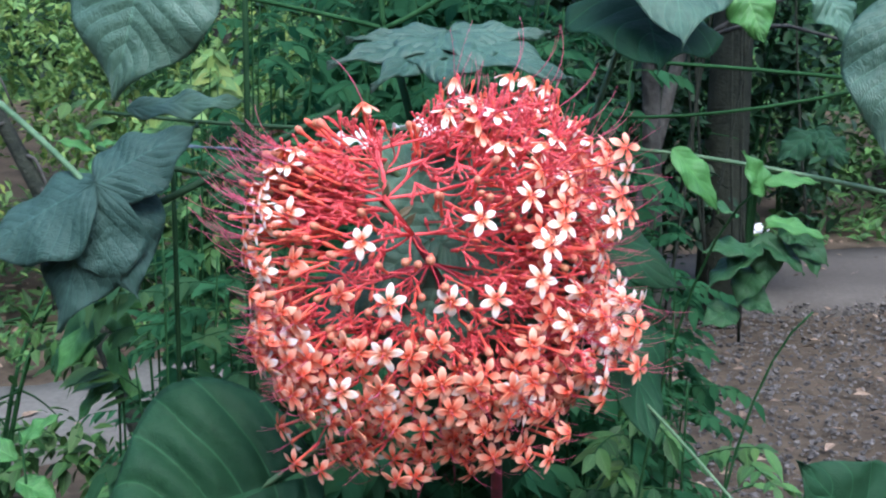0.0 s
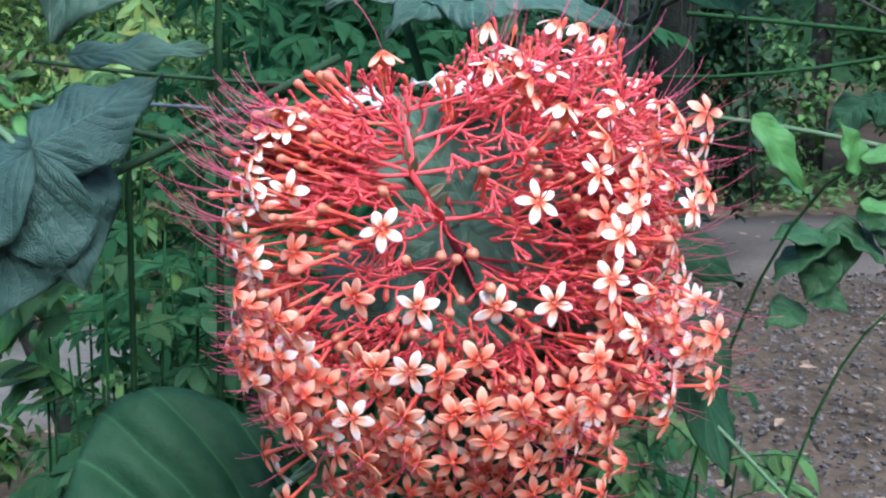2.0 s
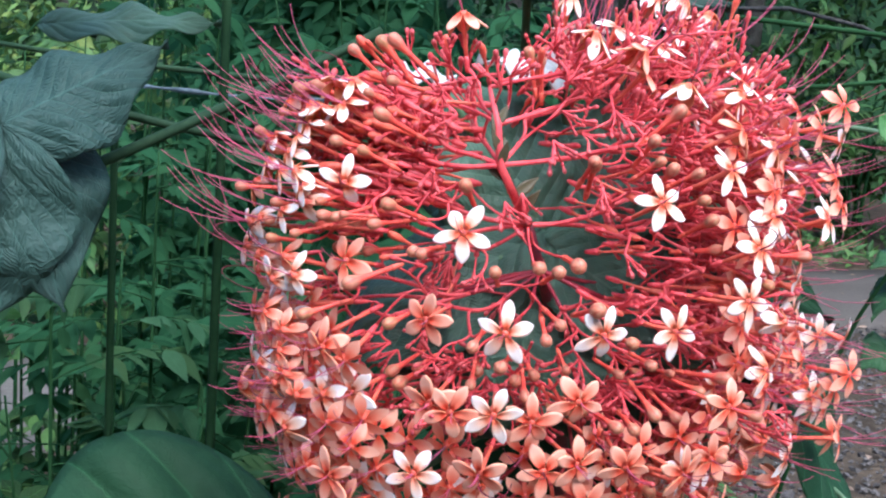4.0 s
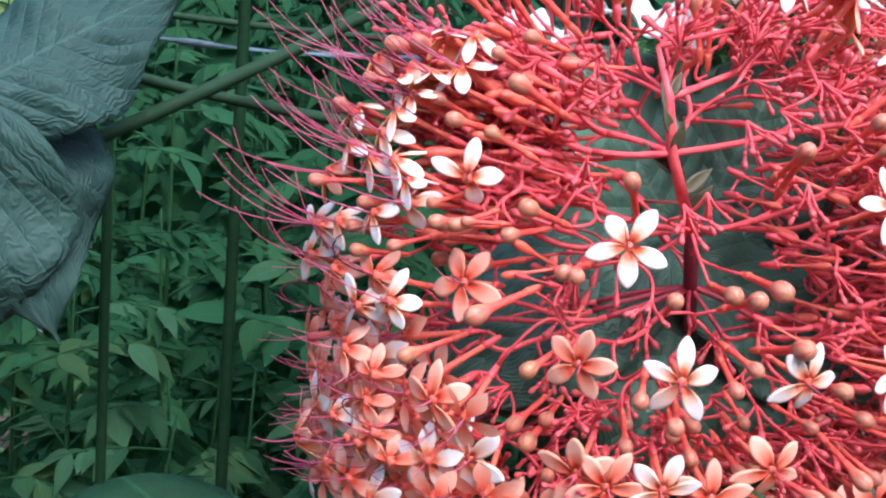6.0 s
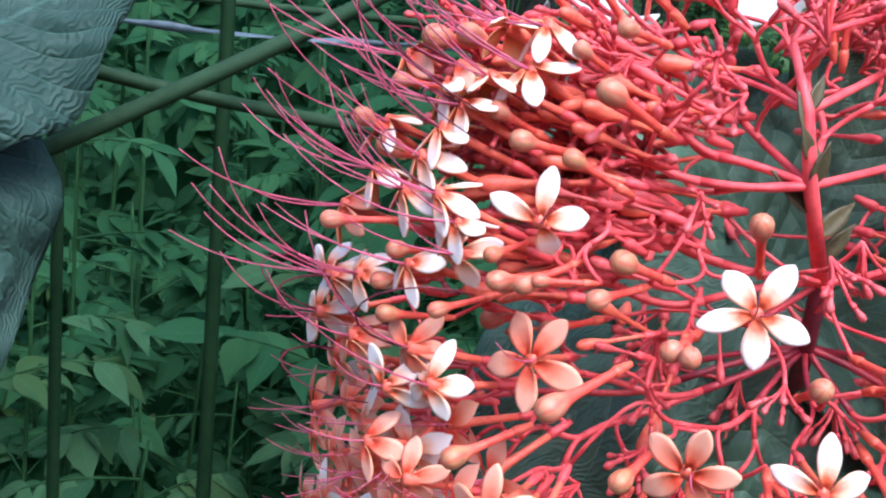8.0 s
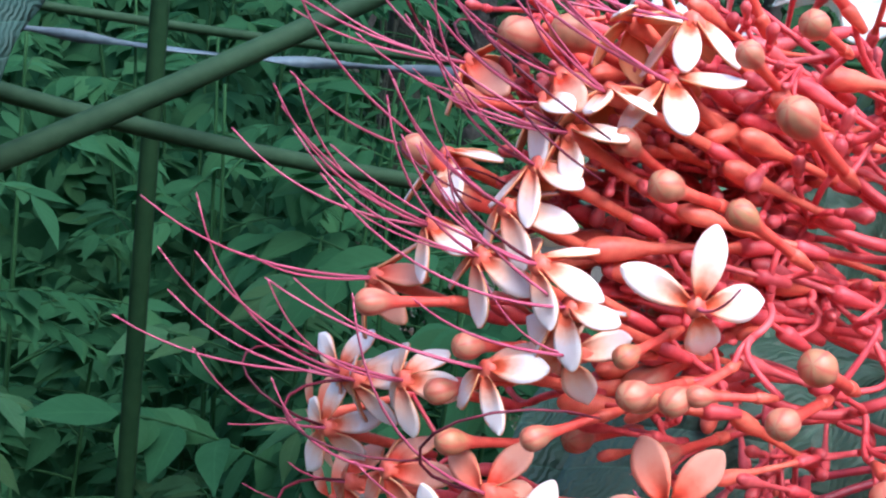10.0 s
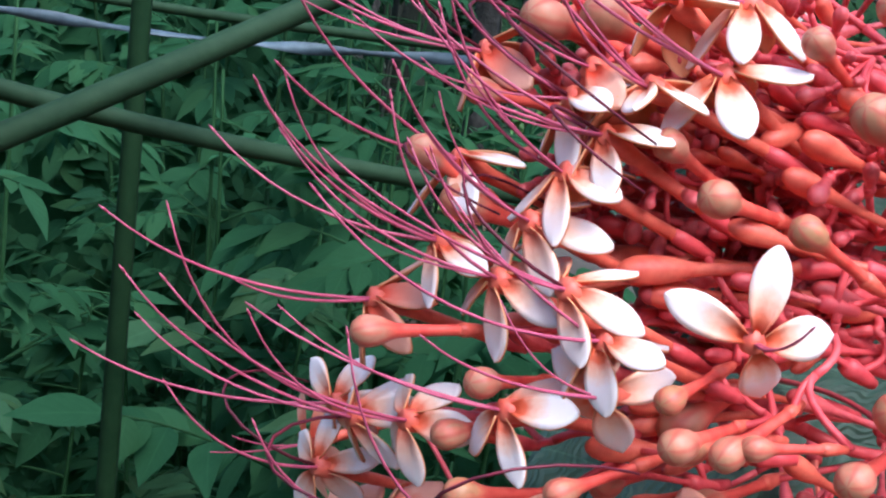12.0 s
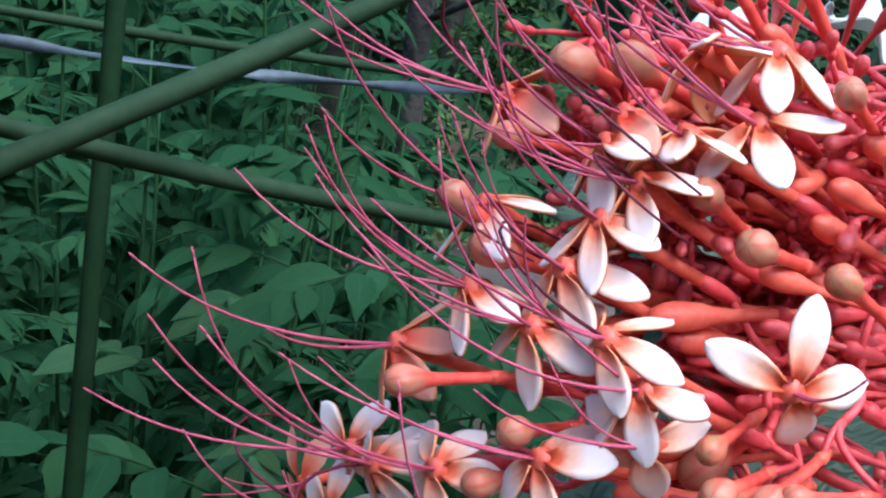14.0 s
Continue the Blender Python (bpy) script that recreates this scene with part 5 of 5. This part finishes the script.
part("twig", _s, [M_GREENSTEM], side)
for a, b, c, r in (((0.13, 0.2, 0.818), (0.25, 0.2, 0.815), (0.42, 0.16, 0.88), 0.0012), ((0.16, 0.22, 0.855), (0.27, 0.2, 0.85), (0.40, 0.12, 0.838), 0.0014)):
    _s = Geo()
    _s.tube(curve(a, b, c, 10), taper(r, r, 11), 8)
    part("twig", _s, [M_DARKSTEM], side)

# leaves of the side shrub that hang in from above and behind
big_leaf(side, (0.190, 0.10, 0.908), (0.202, 0.08, 0.873), (-0.1, -0.8, 0.5), 0.030, M_LEAF_BRIGHT, bend=0.1, ribs=8)
big_leaf(side, (0.231, 0.08, 0.908), (0.250, 0.06, 0.873), (0.2, -0.7, 0.6), 0.030, M_LEAF_PALE, bend=0.1)
for tip in ((0.241, 0.18, 0.796), (0.292, 0.18, 0.794)):
    big_leaf(side, (0.272, 0.20, 0.810), tip, (0, -0.5, 0.8), 0.026, M_LEAF_DARK, bend=0.25)

# fresh saplings with toothed leaves
def sapling(at, top, leaves, seed, label, mat=None):
    rng = random.Random(seed)
    root = thing("sapling", label, "sapling")
    g = Geo()
    g.tube(curve((at[0], at[1], -0.03), (at[0] * 0.9, at[1], top[2] * 0.9), top, 14), taper(0.0014, 0.0007, 15), 8)
    part("stem", g, [M_DARKSTEM], root)
    for base, tip, w in leaves:
        g = Geo()
        g.blade(base, tip, (rng.uniform(-0.5, 0.5), rng.uniform(-0.7, -0.1), 0.8), w * 0.9, rng.uniform(0.1, 0.3), rng.uniform(0.1, 0.35), 0.1, 57, 5, 0, 0.72, 1.0, 0.0004, 8, 0.0012, 0.0, 19)
        part("leaf", g, [mat or M_LEAF_BRIGHT], root, thick=0.0004)
    return root


sapling((0.125, 0.10), (0.186, 0.0, 0.80), [((0.135, 0.0, 0.818), (0.165, -0.005, 0.787), 0.022), ((0.185, 0.0, 0.793), (0.174, -0.005, 0.818), 0.020), ((0.185, 0.0, 0.800), (0.215, 0.0, 0.807), 0.013), ((0.187, 0.0, 0.780), (0.219, -0.01, 0.778), 0.017)], 3, "young sapling with fresh bright green toothed leaves")
sapling((-0.270, 0.34), (-0.260, 0.315, 0.678), [((-0.259, 0.294, 0.655), (-0.297, 0.267, 0.605), 0.036), ((-0.260, 0.302, 0.655), (-0.265, 0.294, 0.679), 0.022), ((-0.259, 0.302, 0.654), (-0.224, 0.288, 0.662), 0.021), ((-0.262, 0.315, 0.644), (-0.232, 0.302, 0.630), 0.022),
        ((-0.267, 0.329, 0.616), (-0.237, 0.315, 0.579), 0.022), ((-0.270, 0.343, 0.575), (-0.302, 0.329, 0.546), 0.022)], 4, "young sapling with fresh light green toothed leaves beside the path")
sapling((-0.235, 0.0), (-0.222, 0.0, 0.655), [((-0.222, 0.0, 0.648), (-0.202, 0.0, 0.668), 0.016), ((-0.224, 0.0, 0.638), (-0.25, 0.0, 0.655), 0.016), ((-0.225, 0.0, 0.625), (-0.20, -0.005, 0.618), 0.02)], 6, "small green sapling near the footpath")

sapling((0.170, 0.075), (0.235, 0.06, 0.715), [((0.196, 0.060, 0.753), (0.167, 0.045, 0.760), 0.026), ((0.199, 0.060, 0.756), (0.178, 0.045, 0.743), 0.024), ((0.202, 0.060, 0.758), (0.226, 0.045, 0.746), 0.026), ((0.219, 0.060, 0.763), (0.238, 0.045, 0.748), 0.022), ((0.212, 0.060, 0.767), (0.229, 0.045, 0.759), 0.022), ((0.205, 0.060, 0.763), (0.201, 0.045, 0.734), 0.024), ((0.193, 0.060, 0.749), (0.165, 0.045, 0.737), 0.026), ((0.211, 0.060, 0.772), (0.231, 0.045, 0.776), 0.024), ((0.200, 0.060, 0.743), (0.184, 0.045, 0.725), 0.024), ((0.225, 0.060, 0.760), (0.233, 0.045, 0.741), 0.020), ((0.185, 0.060, 0.773), (0.168, 0.045, 0.785), 0.018), ((0.191, 0.060, 0.725), (0.207, 0.045, 0.721), 0.020), ((0.188, 0.060, 0.717), (0.167, 0.045, 0.712), 0.022)], 12, "dark green sapling with drooping leaves beside the gravel", M_LEAF_MIDDLE)

# undergrowth behind the flower
for i, (x, y, h, r, stems, twigs, size) in enumerate([(-0.15, 0.46, 0.80, 0.10, 6, 17, 0.024), (0.0, 0.50, 0.84, 0.13, 7, 17, 0.026), (0.13, 0.42, 0.68, 0.09, 6, 15, 0.026), (-0.20, 0.75, 0.95, 0.16, 7, 18, 0.028), (0.05, 0.80, 1.02, 0.20, 8, 18, 0.030), (0.24, 0.85, 0.66, 0.10, 8, 18, 0.028), (0.25, 0.66, 0.62, 0.07, 7, 18, 0.024), (0.0, 1.3, 1.2, 0.38, 8, 18, 0.04), (0.10, 0.55, 0.92, 0.11, 7, 18, 0.026), (0.17, 0.72, 0.96, 0.10, 7, 18, 0.028), (0.02, 0.26, 0.82, 0.06, 6, 17, 0.032), (0.075, 0.34, 0.83, 0.07, 6, 17, 0.032)]):
    leafy_shrub("undergrowth", "dark green leafy undergrowth with thin upright stems", (x, y), h, r, stems, twigs, size, M_FOL_SHADE, 60 + i, "undergrowth behind the flower")
for i, (x, y, h, rx, n, size, m) in enumerate([(-0.75, 1.25, 0.5, 0.3, 1100, 0.035, M_FOL_MID), (-1.5, 2.7, 1.2, 0.55, 6000, 0.031, M_FOL_LIGHT), (-0.75, 3.0, 1.4, 0.55, 7000, 0.031, M_FOL_LIGHT), (-0.2, 2.6, 1.2, 0.45, 2400, 0.05, M_FOL_MID), (0.5, 2.7, 0.9, 0.3, 1500, 0.05, M_FOL_DARK), (1.5, 4.6, 0.9, 0.6, 2600, 0.05, M_FOL_MID), (2.6, 4.9, 1.0, 0.6, 2200, 0.06, M_FOL_MID), (0.75, 4.3, 1.0, 0.45, 2200, 0.06, M_FOL_DARK)]):
    shrub("bush", "loose green bush of small leaves", "bush", (x, y), h, (rx, rx * 0.8), n, size, m, seed=80 + i, crown=0.5, group="bushes along the path")
for i, (x, y, h, r, stems, twigs, size, m) in enumerate([(-0.245, 0.52, 0.80, 0.07, 4, 15, 0.026, M_FOL_SHADE), (-0.30, 0.80, 0.85, 0.10, 4, 15, 0.03, M_FOL_MID), (-0.200, 0.34, 0.62, 0.05, 3, 12, 0.03, M_FOL_MID), (0.19, 0.22, 0.62, 0.06, 5, 14, 0.024, M_FOL_MID), (0.13, 0.15, 0.60, 0.06, 4, 12, 0.03, M_FOL_DARK), (0.24, 0.34, 0.56, 0.07, 5, 14, 0.022, M_FOL_MID), (0.15, 0.08, 0.61, 0.06, 5, 14, 0.026, M_FOL_SHADE), (0.09, 0.12, 0.63, 0.06, 5, 14, 0.03, M_FOL_SHADE)]):
    leafy_shrub("weedy_shrub", "thin upright shrub with small green leaves", (x, y), h, r, stems, twigs, size, m, 120 + i, "thin shrubs by the footpath", 0.3)
for i, (x, y, h, r, size) in enumerate([(-0.170, 0.30, 0.74, 0.06, 0.030), (-0.060, 0.36, 0.72, 0.08, 0.030), (0.03, 0.33, 0.70, 0.07, 0.028)]):
    leafy_shrub("weedy_shrub", "thin shrub with soft light green leaves in the shade", (x, y), h, r, 5, 15, size, M_FOL_SOFT, 150 + i, "thin shrubs by the footpath", 0.3)
# the dense heart of the undergrowth: a thicket whose leaves overlap like shingles
def thicket(at, radius, count, size, seed):
    rng = random.Random(seed)
    root = thing("thicket", "dense dark green thicket of overlapping leaves", "shrub")
    root.location = (at[0], at[1], 0)
    g = Geo()
    n, rows = 28, 14
    for j in range(rows + 1):
        b = math.pi / 2 * j / rows
        for i in range(n):
            a = 6.2832 * i / n
            d = Vector((math.cos(a) * math.cos(b), math.sin(a) * math.cos(b), math.sin(b)))
            k = 0.9 + 0.16 * noise.noise(d * 3.1) + 0.05 * noise.noise(d * 9)
            g.v.append(Vector((d.x * radius[0] * k, d.y * radius[1] * k, d.z * radius[2] * k - 0.02)))
    for j in range(rows):
        for i in range(n):
            p, q = j * n + i, j * n + (i + 1) % n
            g.face((p, q, q + n, p + n))
    # closed dome added so the shaded gaps show green instead of black
    part("body", g, [M_FOL_SHADE], root, "solid green dome filling the gaps between the leaves")
    g = Geo()
    for _ in range(count):
        a, b = rng.uniform(3.0, 6.4), rng.uniform(0.0, 1.5)
        d = Vector((math.cos(a) * math.cos(b), math.sin(a) * math.cos(b), math.sin(b)))
        p = Vector([c * r * rng.uniform(0.93, 1.08) for c, r in zip(d, radius)])
        run = Vector((rng.uniform(-1.0, 1.0), rng.uniform(-0.6, 0.0), rng.uniform(-1.2, 0.2))).normalized()
        s = size * rng.uniform(0.6, 1.3)
        g.blade(p, p + run * s, d + Vector((rng.uniform(-0.3, 0.3), -0.3, 0.5)), s * 0.45, rng.uniform(0, 0.3), 0.25, nu=6, nv=1)
    part("foliage", g, [M_FOL_SHADE], root)
    return root


thicket((0.0, 1.15), (0.30, 0.25, 0.92), 5200, 0.030, 71)
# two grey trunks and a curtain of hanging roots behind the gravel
# this crown leans over the undergrowth out of view, added to block sky light
tree((0.325, 1.0), 2.1, 0.016, 0.55, 600, 0.12, M_FOL_DARK, 31, (-0.22, -0.42), 0.62, M_BARK, "slim grey trunk with an unseen crown added to shade the undergrowth", "trunks beside the gravel")
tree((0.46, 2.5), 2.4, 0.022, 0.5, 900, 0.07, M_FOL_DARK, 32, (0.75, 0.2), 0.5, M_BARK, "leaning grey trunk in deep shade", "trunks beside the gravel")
# its crown is kept low, out of view, to shade the bushes here
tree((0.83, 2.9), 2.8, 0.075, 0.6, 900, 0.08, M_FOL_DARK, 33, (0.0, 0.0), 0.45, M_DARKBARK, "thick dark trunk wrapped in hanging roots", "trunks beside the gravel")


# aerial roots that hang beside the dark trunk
# bush added to darken this spot, tree shade put into its leaf colour
shrub("bush", "bush added under the trees, its leaves darkened as shade", "bush", (0.95, 3.2), 1.05, (0.38, 0.3), 2200, 0.05, M_FOL_DARK, seed=95, crown=0.5, group="bushes along the path")
roots = thing("hanging_roots", "thin grey aerial roots hanging from a branch", "roots")
_rng = random.Random(14)
for k in range(10):
    x, y = 0.60 + 0.26 * _rng.random() ** 1.5, 2.45 + _rng.uniform(-0.1, 0.1)
    _s = Geo()
    _s.tube(curve((x, y, 1.25), (x + _rng.uniform(-0.08, 0.08), y, 0.8), (x + _rng.uniform(-0.12, 0.12), y, _rng.uniform(-0.02, 0.5)), 7), taper(_rng.uniform(0.001, 0.004), 0.004, 8), 6)
    part("root", _s, [M_DARKBARK], roots)
_s = Geo()
_s.tube(curve((0.45, 2.5, 1.2), (0.7, 2.46, 1.27), (0.95, 2.4, 1.24), 6), taper(0.02, 0.014, 7), 8)
part("branch", _s, [M_DARKBARK], roots)


# dead branch that leans beside the footpath, and fresh leaves in front of the bright bushes
dead = thing("dead_branch", "dark dead branch leaning beside the footpath", "branch")
_s = Geo()
_s.tube([(-0.78, 1.36, 0.83), (-0.71, 1.3, 0.734), (-0.589, 1.2, 0.569), (-0.40, 1.05, 0.20), (-0.31, 0.98, -0.02)], [0.009, 0.011, 0.014, 0.017, 0.02], 9)
part("stem", _s, [M_DARKBARK], dead)
for k in range(5):
    a = Vector((-0.78, 1.36, 0.83)).lerp(Vector((-0.589, 1.2, 0.569)), 0.15 + 0.18 * k)
    _s = Geo()
    _s.tube(curve(a, a + Vector((0.03 - 0.02 * (k % 3), -0.02, 0.05)), a + Vector((0.07 - 0.05 * (k % 3), -0.03, -0.06 - 0.03 * k)), 6), taper(0.004, 0.0015, 7), 6)
    part("twig", _s, [M_BARK], dead)
shrub("bush", "bright bush of broad pale green leaves", "bush", (-0.46, 1.6), 0.83, (0.075, 0.06), 150, 0.045, M_FOL_LIGHT, M_DARKSTEM, seed=140, stems=4, crown=0.88, wide=0.55, group="bushes along the path", fine=True)
sapling((-0.28, 0.36), (-0.276, 0.35, 0.785), [((-0.276, 0.35, 0.772), (-0.302, 0.33, 0.786), 0.016), ((-0.275, 0.35, 0.775), (-0.255, 0.34, 0.785), 0.012), ((-0.277, 0.35, 0.766), (-0.262, 0.33, 0.748), 0.014), ((-0.277, 0.35, 0.78), (-0.285, 0.34, 0.80), 0.010), ((-0.277, 0.35, 0.755), (-0.300, 0.34, 0.748), 0.014)], 9, "slim sapling with a few light green leaves")


# crumpled white plastic bag lying beyond the gravel
def plastic_bag(at, size):
    bm = bmesh.new()
    bmesh.ops.create_icosphere(bm, subdivisions=4, radius=1)
    for v in bm.verts:
        d = v.co.normalized()
        k = 0.75 + 0.35 * noise.noise(d * 2.3) + 0.14 * abs(noise.noise(d * 6)) - 0.08 * abs(noise.noise(d * 13))
        v.co = Vector((d.x * k * size, d.y * k * size * 0.7, max(-0.1, d.z * k * 0.5) * size))
    me = bpy.data.meshes.new("plastic_bag")
    bm.to_mesh(me)
    me.materials.append(M_WHITE)
    me.polygons.foreach_set("use_smooth", [True] * len(me.polygons))
    ob = tagged(new("plastic_bag", me), "crumpled white plastic bag lying on the ground", "plastic bag")
    ob.location = at
    return ob


plastic_bag((1.29, 4.36, 0.005), 0.085)
